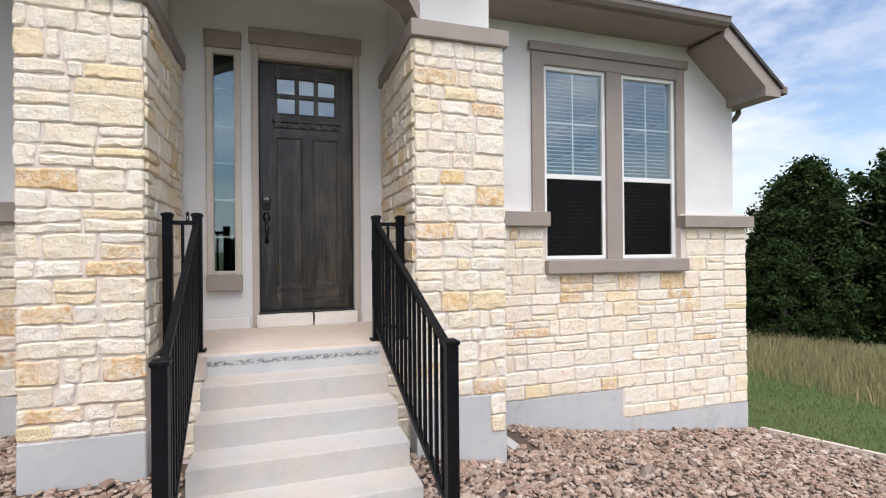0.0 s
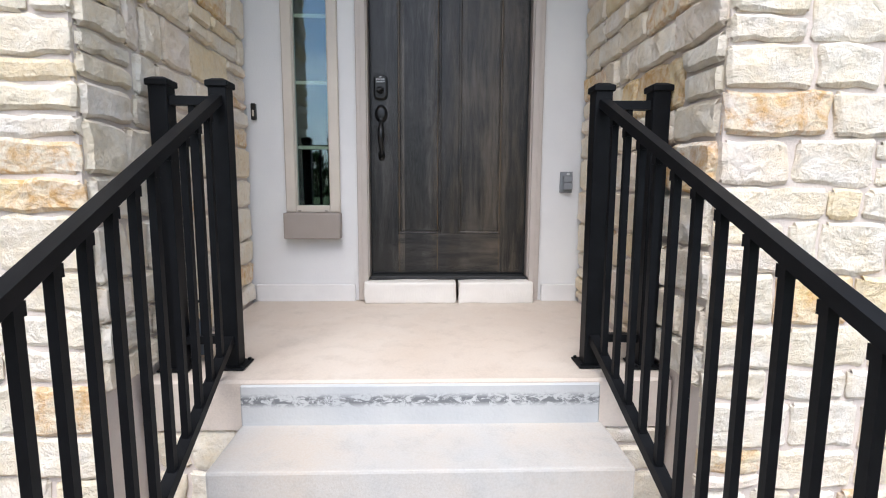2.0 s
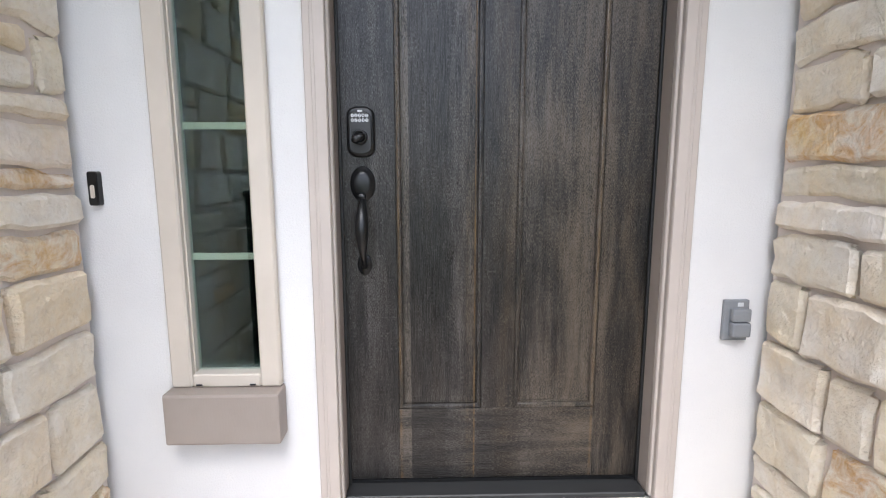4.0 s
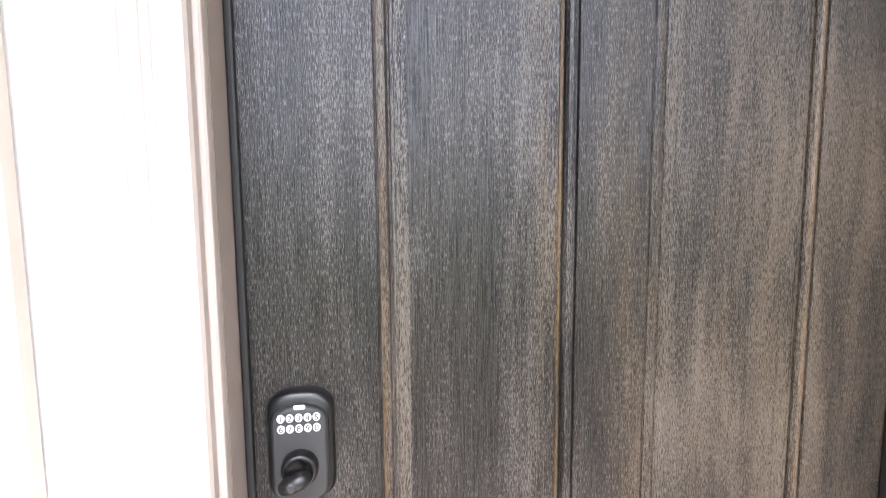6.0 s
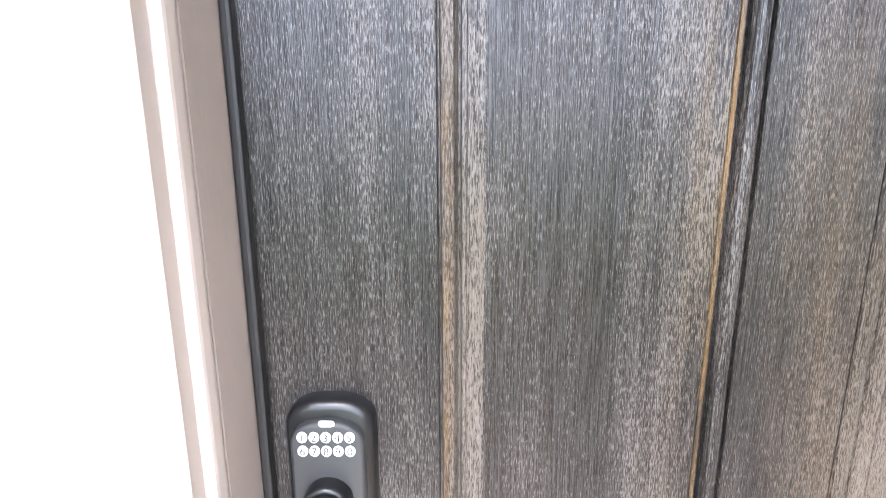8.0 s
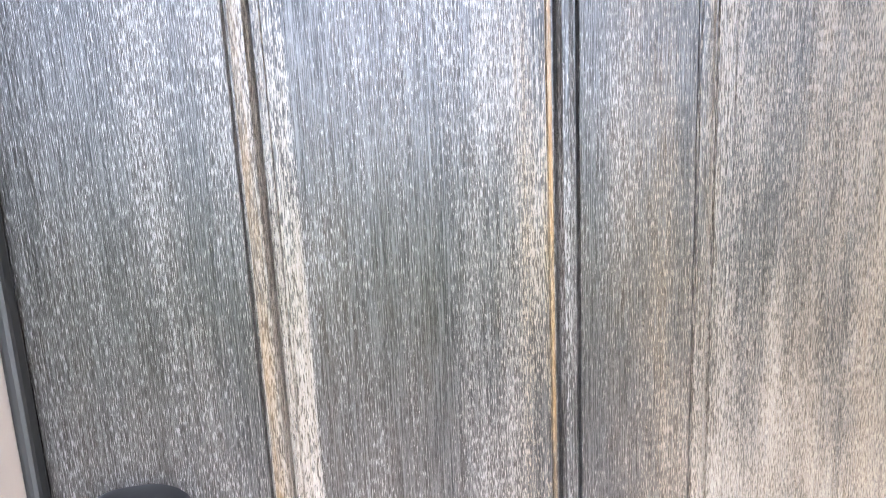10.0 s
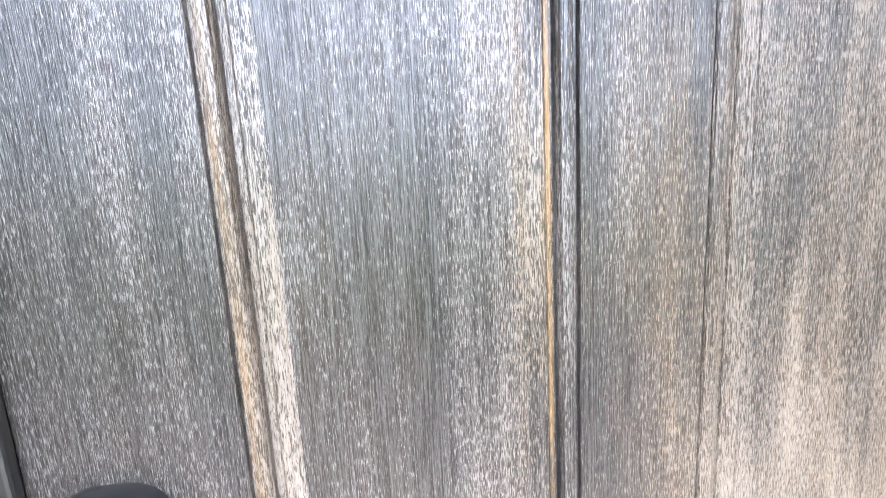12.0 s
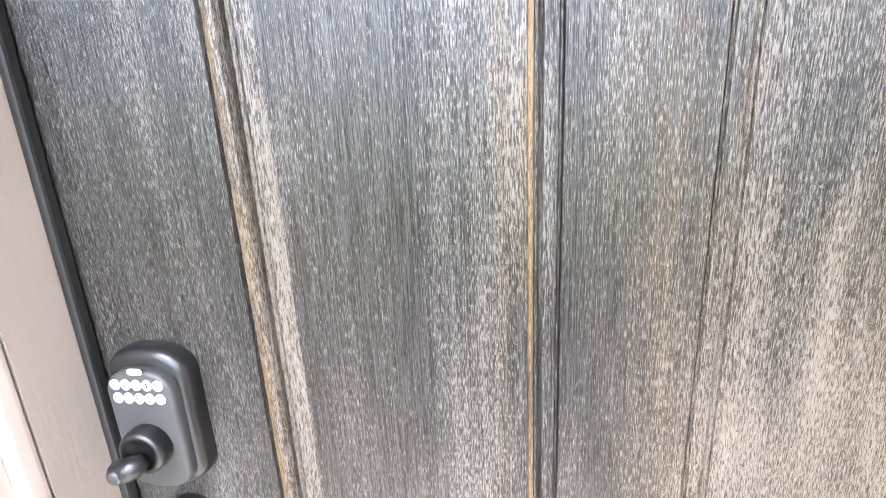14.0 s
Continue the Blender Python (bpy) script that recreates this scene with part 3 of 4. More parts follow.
def facade(right):
    """One window wall beside the porch: stucco above, stone below, twin windows."""
    def X(x):
        return mirror(x, right)

    def mbox(x0, x1, *a, **k):
        return box(X(x0), X(x1), *a, **k)

    name = "wall_east" if right else "wall_west"
    holes = [(min(X(p), X(q)), max(X(p), X(q)), 0.45, 2.66) for p, q in ((2.575, 3.405), (3.625, 4.425))]
    end = 5.37 if right else 7.4
    reach = 4.66 if right else end
    bm = pierced(bmesh.new(), min(X(1.3), X(reach)), max(X(1.3), X(reach)), WALL_Y, 0.0, -1.9, 3.2, holes)
    if right:
        prism(bm, [(4.66, WALL_Y, -1.9), (end, WALL_Y, -1.9), (end, WALL_Y, 2.45), (4.66, WALL_Y, 3.04)], (0, -WALL_Y, 0))
    wall = solid(name, bm, STUCCO, "off-white stucco wall above a stone base", "wall")
    low = -0.585 if not right else -1.075
    stone_end = 5.49 if right else 7.4
    part("footing", mbox(1.3, stone_end + 0.005, STONE_Y + 0.004, WALL_Y + 0.002, -2.1, low if not right else -1.43), FOOTING, wall, "stained grey concrete footing")
    hole = [(min(X(2.565), X(4.435)), max(X(2.565), X(4.435)), 0.30, 0.99)]
    part("mortar_bed", pierced(bmesh.new(), min(X(1.3), X(stone_end - 0.012)), max(X(1.3), X(stone_end - 0.012)), STONE_Y + 0.012, WALL_Y - 0.002, low, 0.84, hole), MORTAR, wall)
    if right:
        part("footing", box(1.3, 3.555, STONE_Y + 0.002, WALL_Y + 0.004, -1.44, -1.08, bevel=0.004), FOOTING, wall, "stained grey concrete footing")
        part("mortar_bed", box(3.56, stone_end - 0.012, STONE_Y + 0.012, WALL_Y - 0.002, -1.43, low), MORTAR, wall)
    part("band", mbox(1.50, 2.57, -0.335, WALL_Y - 0.003, 0.825, 0.985, bevel=0.006), TAUPE, wall, "taupe band above the stone")
    part("band", mbox(4.43, end + 0.175 if right else end, -0.335, WALL_Y - 0.003, 0.825, 0.97, bevel=0.006), TAUPE, wall, "taupe band above the stone")
    # flat trim round the twin windows
    part("trim", mbox(2.42, 2.574, -0.205, WALL_Y - 0.002, 0.986, 2.80, bevel=0.004), TAUPE, wall)
    part("trim", mbox(4.426, 4.56, -0.205, WALL_Y - 0.002, 0.972, 2.80, bevel=0.004), TAUPE, wall)
    part("trim", mbox(3.406, 3.624, -0.200, WALL_Y + 0.03, 0.449, 2.661, bevel=0.004), TAUPE, wall)
    part("trim", mbox(2.5745, 4.4255, -0.203, WALL_Y - 0.002, 2.662, 2.80, bevel=0.004), TAUPE, wall)
    part("trim", mbox(2.385, 4.595, -0.235, WALL_Y - 0.002, 2.801, 2.90, bevel=0.005), TAUPE, wall, "taupe head trim over the windows")
    part("sill", mbox(2.54, 4.49, -0.335, WALL_Y - 0.002, 0.295, 0.448, bevel=0.007), TAUPE, wall, "thick taupe window sill")
    acc = [(2.15, 0.70), (2.75, 0.14), (3.0, 0.02), (3.7, 0.12), (4.43, -0.05), (2.45, -0.33), (4.95, -0.55), (3.35, -0.98), (1.9, 0.6), (2.9, 0.2), (1.62, 0.42)] if right else [(-2.4, 0.0), (-2.1, -0.3)]
    sill_hole = (min(X(2.53), X(4.50)), max(X(2.53), X(4.50)), 0.285, 0.90)
    jog = [(0.0, 3.56, -1.5, -1.075)] if right else []
    lay(wall, front(STONE_Y + 0.012), min(X(1.515), X(stone_end)) if right else -5.2, max(X(1.515), X(stone_end)), -1.425 if right else low, 0.823, 21 if right else 22, [sill_hole] + jog, acc, size=1.22)
    if right:
        lay(wall, side(stone_end - 0.012, 1), STONE_Y + 0.02, STONE_Y + 0.45, -1.42, 0.823, 23)
        part("mortar_bed", box(5.0, stone_end - 0.012, WALL_Y, 1.6, -1.43, 0.84), MORTAR, wall)
    for k, (p, q) in enumerate(((2.578, 3.402), (3.628, 4.422))):
        window(X(p), X(q), k)


def window(x0, x1, k):
    x0, x1 = min(x0, x1), max(x0, x1)
    z0, z1, y = 0.453, 2.657, WIN_Y
    w = thing("window", ((x0 + x1) / 2, y, z0), "white vinyl single-hung window with blinds behind the glass", "window", "front windows", "structure")
    f = 0.042
    for a in ((x0, x0 + f, z0, z1), (x1 - f, x1, z0, z1)):
        part("frame", box(a[0], a[1], y - 0.02, y + 0.05, a[2], a[3], bevel=0.004), VINYL, w)
    for a in ((z0, z0 + f), (z1 - f, z1)):
        part("frame", box(x0 + f - 0.001, x1 - f + 0.001, y - 0.018, y + 0.05, a[0], a[1], bevel=0.004), VINYL, w)
    part("meeting_rail", box(x0 + f - 0.001, x1 - f + 0.001, y - 0.012, y + 0.045, 1.375, 1.43, bevel=0.004), VINYL, w)
    up = part("pane", box(x0 + f - 0.005, x1 - f + 0.005, y + 0.012, y + 0.018, 1.425, z1 - f + 0.005), GLASS, w)
    lo = part("pane", box(x0 + f - 0.005, x1 - f + 0.005, y + 0.026, y + 0.032, z0 + f - 0.005, 1.38), SCREENED, w)
    up.visible_shadow = lo.visible_shadow = False
    xm = (x0 + x1) / 2
    part("muntin", box(xm - 0.008, xm + 0.008, y + 0.022, y + 0.028, 1.43, z1 - f), VINYL, w, "thin white grid bar")
    part("muntin", box(x0 + f, x1 - f, y + 0.0225, y + 0.0285, 2.02, 2.036), VINYL, w, "thin white grid bar")
    part("insect_screen", box(x0 + f, x1 - f, y + 0.002, y + 0.004, z0 + f, 1.376), SCREEN, w, "dark insect screen")
    bl = thing("window_blind", (xm, y + 0.10, z1), "lowered pale slatted blind inside the window", "blind", "window blinds")
    part("head_rail", box(x0 + 0.03, x1 - 0.03, y + 0.08, y + 0.13, z1 - 0.05, z1, bevel=0.004), SLAT, bl)
    bm = bmesh.new()
    xa, xb, yc = x0 + 0.03, x1 - 0.03, y + 0.105
    prof = [(-0.021, -0.010), (0.0, 0.0025), (0.021, 0.009), (0.021, 0.0115), (0.0, 0.005), (-0.021, -0.0075)]
    prism(bm, [(xa, yc + p, q) for p, q in prof], (xb - xa, 0, 0))
    me = mesh_of("slat", bm, SLAT)
    z = z0 + 0.03
    while z < z1 - 0.06:
        s = new("slat", me)
        adopt(s, bl)
        s.location = (0, 0, z)
        z += 0.046
    part("bottom_rail", box(xa, xb, yc - 0.02, yc + 0.02, z0 + 0.004, z0 + 0.02, bevel=0.003), SLAT, bl)


facade(True)
facade(False)

# porch wall with the door opening and the sidelight
PY = -0.09
bm = pierced(bmesh.new(), -1.2, 0.85, PY, 0.06, -0.4, 3.3, [(-0.468, 0.468, -0.4, 2.455), (-0.872, -0.635, 0.368, 2.45)])
porch_wall = solid("wall_porch", bm, STUCCO, "off-white stucco wall round the front door", "wall")
bm = box(-1.2, 0.85, -1.30, PY, 3.02, 3.12)
solid("ceiling_porch", bm, STUCCO, "painted porch ceiling", "ceiling")
# segmental arch across the porch front, between the piers
bm = bmesh.new()
N = 20
xa, xb = -1.19, 0.81
pts = []
for i in range(N + 1):
    s = i / N
    pts.append((xa + (xb - xa) * s, -1.33, CAP1 + 0.02 + 0.42 * math.sqrt(max(0.0, 1 - (2 * s - 1) ** 2))))
outline = pts + [(xb, -1.33, 3.2), (xa, -1.33, 3.2)]
prism(bm, outline, (0, 0.24, 0))
arch = solid("wall_arch", bm, STUCCO, "stucco wall with a shallow arch over the porch", "wall")
bm = bmesh.new()
lo = [(p[0], -1.352, p[2] - 0.004) for p in pts]
hi = [(p[0] * 1.0, -1.352, p[2] + 0.15) for p in pts]
prism(bm, lo + hi[::-1], (0, 0.28, 0))
part("arch_trim", bm, TAUPE, arch, "taupe arch trim")

part("baseboard", box(-1.085, -0.53, -0.112, PY - 0.002, -0.15, -0.052, bevel=0.004), BOARD, porch_wall, "white base board")
part("baseboard", box(0.53, 0.735, -0.112, PY - 0.002, -0.15, -0.052, bevel=0.004), BOARD, porch_wall, "white base board")

# ---- porch floor and steps ----
bm = bmesh.new()
prism(bm, [(-1.09, -1.225, -0.34), (-1.09, -1.225, -0.172), (-1.09, -1.216, -0.163), (-1.09, -0.05, -0.146), (-1.09, -0.05, -0.34)], (1.83, 0, 0))
solid("floor_porch", bm, PORCH, "tan concrete porch slab", "floor")
steps = thing("front_steps", (-0.14, -1.9, -1.0), "pale grey cast concrete front steps with stains", "steps", kind="structure")
part("riser", box(-0.765, 0.485, -1.233, -1.10, -0.33, -0.176, bevel=0.006), PEELED, steps, "top riser with peeling dark patches")
edges_y = [-1.23, -1.515, -1.785, -2.06, -2.335]
for i in range(1, 5):
    z = -0.163 - 0.158 * i
    flare = 0.012 * i
    part("step", box(-0.765, 0.485 + flare, edges_y[i], edges_y[i - 1] + 0.006, -1.2, z, bevel=0.009, seg=2), TREAD, steps)
base = solid("wall_porch_base", pierced(bmesh.new(), -1.09, 0.74, -1.205, -1.06, -1.2, -0.341, []), MORTAR, "stone-faced porch foundation beside the steps", "wall")

# ---- eaves and roof ----
eave = thing("roof", (3.5, 2, 3.1), "shingled roof with taupe boxed eaves over the window wall", "roof", kind="structure")
EY = -0.70
part("soffit", box(1.33, 4.70, EY + 0.02, WALL_Y - 0.002, 3.10, 3.13), TAUPE, eave)
part("fascia", box(1.33, 4.66, EY, EY + 0.03, 3.095, 3.20, bevel=0.003), TAUPE, eave)
bm = bmesh.new()
gut = [(EY - 0.002, 3.105), (EY - 0.07, 3.11), (EY - 0.095, 3.15), (EY - 0.10, 3.20), (EY - 0.112, 3.205), (EY - 0.112, 3.213), (EY - 0.09, 3.213), (EY - 0.085, 3.155), (EY - 0.06, 3.125), (EY - 0.002, 3.12)]
prism(bm, [(1.33, p, q) for p, q in gut], (3.33, 0, 0))
part("gutter", bm, METAL, eave, "taupe metal gutter")


def rake(dx, dz0, dz1, y0, y1):
    bm = bmesh.new()
    prism(bm, [(4.64 + dx, y0, 3.21 + dz0), (5.52 + dx, y0, 2.50 + dz0), (5.52 + dx, y0, 2.50 + dz1), (4.64 + dx, y0, 3.21 + dz1)], (0, y1 - y0, 0))
    return bm


bm = bmesh.new()
prism(bm, [(x, EY - 0.02, z) for x, z in ((4.64, 3.19), (5.52, 2.48), (5.52, 2.39), (5.27, 2.39), (5.27, 2.50), (4.64, 3.01))], (0, 0.04, 0))
part("rake_board", bm, TAUPE, eave, "taupe rake board with a level cut end")
bm = bmesh.new()
prism(bm, [(x, EY + 0.021, z) for x, z in ((4.63, 3.03), (4.63, 3.07), (5.268, 2.54), (5.268, 2.50))], (0, WALL_Y - EY - 0.024, 0))
part("rake_soffit", bm, TAUPE, eave)
part("shingles", rake(0.01, -0.018, 0.03, EY - 0.05, 6.0), SHINGLE, eave, "dark asphalt shingles")
part("shingles", prism(bmesh.new(), [(1.0, EY - 0.06, 3.205), (4.66, EY - 0.06, 3.205), (4.66, 3.0, 5.6), (1.0, 3.0, 5.6)], (0, 0, 0.03)), SHINGLE, eave, "dark asphalt shingles")
bm = box(5.27, 5.515, EY + 0.021, WALL_Y - 0.003, 2.392, 2.50)
part("eave_return", bm, TAUPE, eave, "boxed taupe eave end")
part("side_soffit", box(5.375, 5.55, WALL_Y, 6.0, 2.40, 2.43), TAUPE, eave)
part("side_gutter", box(5.52, 5.63, EY - 0.03, 6.0, 2.43, 2.53, bevel=0.012), METAL, eave, "taupe metal gutter")
bm = bmesh.new()
tube(bm, [(5.56, -0.10, 2.46), (5.56, -0.10, 2.36), (5.53, -0.07, 2.29), (5.46, -0.02, 2.24), (5.42, 0.02, 2.18), (5.41, 0.03, 2.0), (5.41, 0.03, -1.6)], [0.035] * 7, 10)
part("downspout", bm, METAL, eave, "bronze downspout elbow", True)
part("shingles", box(-7.4, 1.35, -1.75, 6.0, 3.21, 3.26), SHINGLE, eave, "dark asphalt shingles")
part("soffit", box(-7.4, 1.33, -1.7, WALL_Y - 0.002, 3.125, 3.205), TAUPE, eave)

# rest of the shell, closed behind
bm = pierced(bmesh.new(), -7.4, 5.37, 5.9, 6.05, -1.9, 2.45, [])
bx(bm, 5.22, 5.37, 0.001, 5.9, -1.9, 2.45)
bx(bm, -7.4, -7.25, 0.001, 5.9, -1.9, 3.1)
solid("wall_rear", bm, STUCCO, "stucco outer walls of the house", "wall")
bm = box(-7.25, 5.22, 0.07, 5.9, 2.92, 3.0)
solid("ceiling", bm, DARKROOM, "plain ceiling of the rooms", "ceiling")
bm = box(-7.25, 5.22, 0.07, 5.9, -0.3, -0.06)
solid("floor", bm, FLOORWOOD, "brown wooden floor of the hall", "floor")
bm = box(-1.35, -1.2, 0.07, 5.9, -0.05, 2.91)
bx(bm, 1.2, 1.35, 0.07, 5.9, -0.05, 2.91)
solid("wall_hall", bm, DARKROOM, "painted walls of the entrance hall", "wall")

# ---- front door ----
door = thing("door", (0, 0, 0), "closed dark-stained craftsman front door with worn grain", "door", kind="structure")
OPEN = [(-0.292, -0.043, 0.228, 1.70), (0.055, 0.304, 0.228, 1.70)]
LITE = (-0.277, 0.277, 1.938, 2.283)
D1 = 0.045


def board(name, x0, x1, z0, z1, m, label=""):
    part(name, box(x0 + 0.0003, x1 - 0.0003, 0.0, D1, z0 + 0.0003, z1 - 0.0003, bevel=0.0006), m, door, label)


board("stile", -0.445, -0.292, 0.0, 2.43, WOOD)
board("stile", 0.304, 0.445, 0.0, 2.43, WOOD)
board("mullion", -0.043, 0.055, 0.228, 1.70, WOOD)
board("bottom_rail", -0.292, 0.304, 0.0, 0.228, WOODX, "bottom rail with level grain")
bm = pierced(bmesh.new(), -0.2917, 0.3037, 0.0, D1, 1.7003, 2.43, [LITE])
part("top_rail", bm, WOODX, door, "upper rail with six small panes")
PROFILE = [(0.0, 0.0), (0.0008, 0.0042), (0.0020, 0.0044), (0.0032, 0.0006), (0.0080, -0.0006), (0.0125, 0.0006), (0.0152, 0.0045), (0.0162, 0.0100), (0.0182, 0.0102), (0.0192, 0.0056), (0.0228, 0.0050), (0.0236, 0.0064), (0.0385, 0.0066), (0.0392, 0.0058)]
for x0, x1, z0, z1 in OPEN:
    bm = bmesh.new()
    rings = []
    for d, y in PROFILE:
        s = y if x0 < 0 or d > 0.023 else 0.4 * y  # that edge is cut shallower, so its lines stay faint
        rings.append([bm.verts.new(p) for p in ((x0 + d, s, z0 + d), (x1 - d, y, z0 + d), (x1 - d, y, z1 - d), (x0 + d, s, z1 - d))])
    for a, b in zip(rings, rings[1:]):
        for k in range(4):
            bm.faces.new((a[k], a[(k + 1) % 4], b[(k + 1) % 4], b[k]))
    part("panel_moulding", bm, WOOD, door, "worn moulding round the panel")
    part("panel", box(x0 + 0.038, x1 - 0.038, 0.0060, 0.03, z0 + 0.038, z1 - 0.038), WOOD, door)
part("core", box(-0.43, 0.43, 0.030, 0.040, 0.02, 1.90), WOOD, door)
# six panes with muntins
x0, x1, z0, z1 = LITE
mw = 0.021
cx = [x0 + (x1 - x0) * f for f in (1 / 3, 2 / 3)]
zm = (z0 + z1) / 2
for c in cx:
    part("muntin", box(c - mw, c + mw, -0.004, 0.03, z0, z1, bevel=0.004), WOOD, door)
for p, q in ((x0, cx[0] - mw), (cx[0] + mw, cx[1] - mw), (cx[1] + mw, x1)):
    part("muntin", box(p, q, -0.0035, 0.03, zm - mw, zm + mw, bevel=0.004), WOODX, door)
    for r, s in ((z0, zm - mw), (zm + mw, z1)):
        g = part("pane", box(p, q, 0.018, 0.022, r, s), GLASS, door, "small clear glass pane")
        g.visible_shadow = False
for a in ((x0 - 0.018, x1 + 0.018, z1, z1 + 0.018), (x0 - 0.018, x1 + 0.018, z0 - 0.018, z0), (x0 - 0.018, x0, z0, z1), (x1, x1 + 0.018, z0, z1)):
    part("lite_frame", box(a[0], a[1], -0.006, 0.002, a[2], a[3], bevel=0.003), WOOD, door)
shelf = part("shelf", box(-0.325, 0.33, -0.045, 0.001, 1.842, 1.875, bevel=0.004), WOODX, door, "small dentil shelf under the panes")
part("shelf_moulding", box(-0.315, 0.32, -0.022, 0.001, 1.790, 1.8415, bevel=0.004), WOODX, door)
for k in range(6):
    c = -0.27 + 0.109 * k
    part("dentil", box(c - 0.025, c + 0.025, -0.038, -0.020, 1.800, 1.8418, bevel=0.003), WOODX, shelf)
part("sweep", box(-0.44, 0.44, -0.004, 0.04, -0.010, -0.001), BRONZE, door, "dark door sweep")

# keypad deadbolt


def rounded_plate(bm, cx, cz, w, h, r, rt, y0, profile, n=8):
    """A plate with rounded corners, wider arcs on top and bottom: profile of (inset, height out)."""
    rings = []
    for inset, out in profile:
        ring = []
        for sx, sz, a0 in ((1, 1, 0), (-1, 1, 90), (-1, -1, 180), (1, -1, 270)):
            for k in range(n + 1):
                a = radians(a0 + 90 * k / n)
                px = (w / 2 - r) * sx + math.cos(a) * (r - inset)
                pz = (h / 2 - rt) * sz + math.sin(a) * (rt - inset)
                ring.append(bm.verts.new((cx + px, y0 - out, cz + pz)))
        rings.append(ring)
    m = len(rings[0])
    for a, b in zip(rings, rings[1:]):
        for k in range(m):
            bm.faces.new((a[k], a[(k + 1) % m], b[(k + 1) % m], b[k]))
    bm.faces.new(rings[-1])
    return bm


LX, LZ = -0.385, 1.050
lock = part("keypad_lock", rounded_plate(bmesh.new(), LX, LZ, 0.076, 0.136, 0.030, 0.024, 0.0, [(0, 0), (0, 0.012), (0.003, 0.017), (0.008, 0.019)]), BRONZE, door, "black keypad deadbolt", True)
part("face_plate", rounded_plate(bmesh.new(), LX, LZ - 0.004, 0.062, 0.116, 0.026, 0.020, -0.018, [(0, 0), (0, 0.007), (0.002, 0.010), (0.004, 0.0105)]), KEYPAD, lock, "dark grey keypad face", True)
for row in range(2):
    for k in range(5):
        x, z = LX + (k - 2) * 0.0098, 1.0915 - row * 0.0125
        part("key", oval(bmesh.new(), x, z, -0.0284, 0.0044, 0.0049, [(1, 0), (1, 0.0012), (0.8, 0.0018)], 14), KEYCAP, lock, "white round key")
        cu = bpy.data.curves.new("digit", "FONT")
        cu.body, cu.size, cu.align_x, cu.align_y = str((row * 5 + k + 1) % 10), 0.0098, "CENTER", "CENTER"
        tmp = bpy.data.objects.new("digit", cu)
        me = bpy.data.meshes.new_from_object(tmp)
        bpy.data.objects.remove(tmp)
        me.transform(pose(x, -0.0305, z, 90, 0, 0))
        me.materials.append(INK)
        adopt(new("digit", me), lock)
part("badge", rounded_plate(bmesh.new(), LX + 0.001, 1.1035, 0.0135, 0.0058, 0.0028, 0.0028, -0.0284, [(0, 0), (0.0004, 0.0008)], 4), KEYCAP, lock, "small white badge")
part("cylinder", oval(bmesh.new(), LX, 1.034, -0.0282, 0.0205, 0.0205, [(1, 0), (1, 0.010), (0.94, 0.014), (0.72, 0.016), (0.70, 0.0135)]), BRONZE, lock, "black round lock cylinder", True)
bm = bmesh.new()
tube(bm, [(LX - 0.017, -0.053, 1.022), (LX - 0.010, -0.055, 1.027), (LX + 0.004, -0.056, 1.033), (LX + 0.013, -0.052, 1.038)], [0.007, 0.010, 0.010, 0.006], 12)
part("thumb_turn", bm, BRONZE, lock, "black thumb turn", True)
part("keyhole", oval(bmesh.new(), LX - 0.006, 1.029, -0.064, 0.0062, 0.0062, [(1, 0), (0.85, 0.002), (0.4, 0.002)], 16), KEYPAD, lock, "", True)

# grip handle
HX = -0.384
handle = part("handle_set", oval(bmesh.new(), HX, 0.907, 0.0, 0.036, 0.050, [(1, 0), (1, 0.006), (0.94, 0.010), (0.82, 0.011), (0.78, 0.016), (0.5, 0.020), (0.1, 0.021)]), BRONZE, door, "black grip handle with thumb latch", True)
bm = bmesh.new()
pts, rad = [], []
for k in range(15):
    s = k / 14
    pts.append((HX + 0.002, -0.014 - 0.052 * math.sin(math.pi * min(1, s * 1.02)) ** 0.7, 0.876 - 0.205 * s))
    rad.append(0.0085 + 0.0105 * math.sin(math.pi * min(1.0, s * 1.15)) ** 1.4)
tube(bm, pts, rad, 14)
part("grip", bm, BRONZE, handle, "", True)
part("latch", rounded_plate(bmesh.new(), HX, 0.872, 0.022, 0.018, 0.009, 0.007, -0.02, [(0, 0), (0, 0.016), (0.003, 0.019)]), BRONZE, handle, "", True)
part("foot_plate", oval(bmesh.new(), HX, 0.676, 0.0, 0.0215, 0.031, [(1, 0), (1, 0.004), (0.88, 0.007), (0.78, 0.007), (0.7, 0.011), (0.2, 0.014)]), BRONZE, handle, "", True)

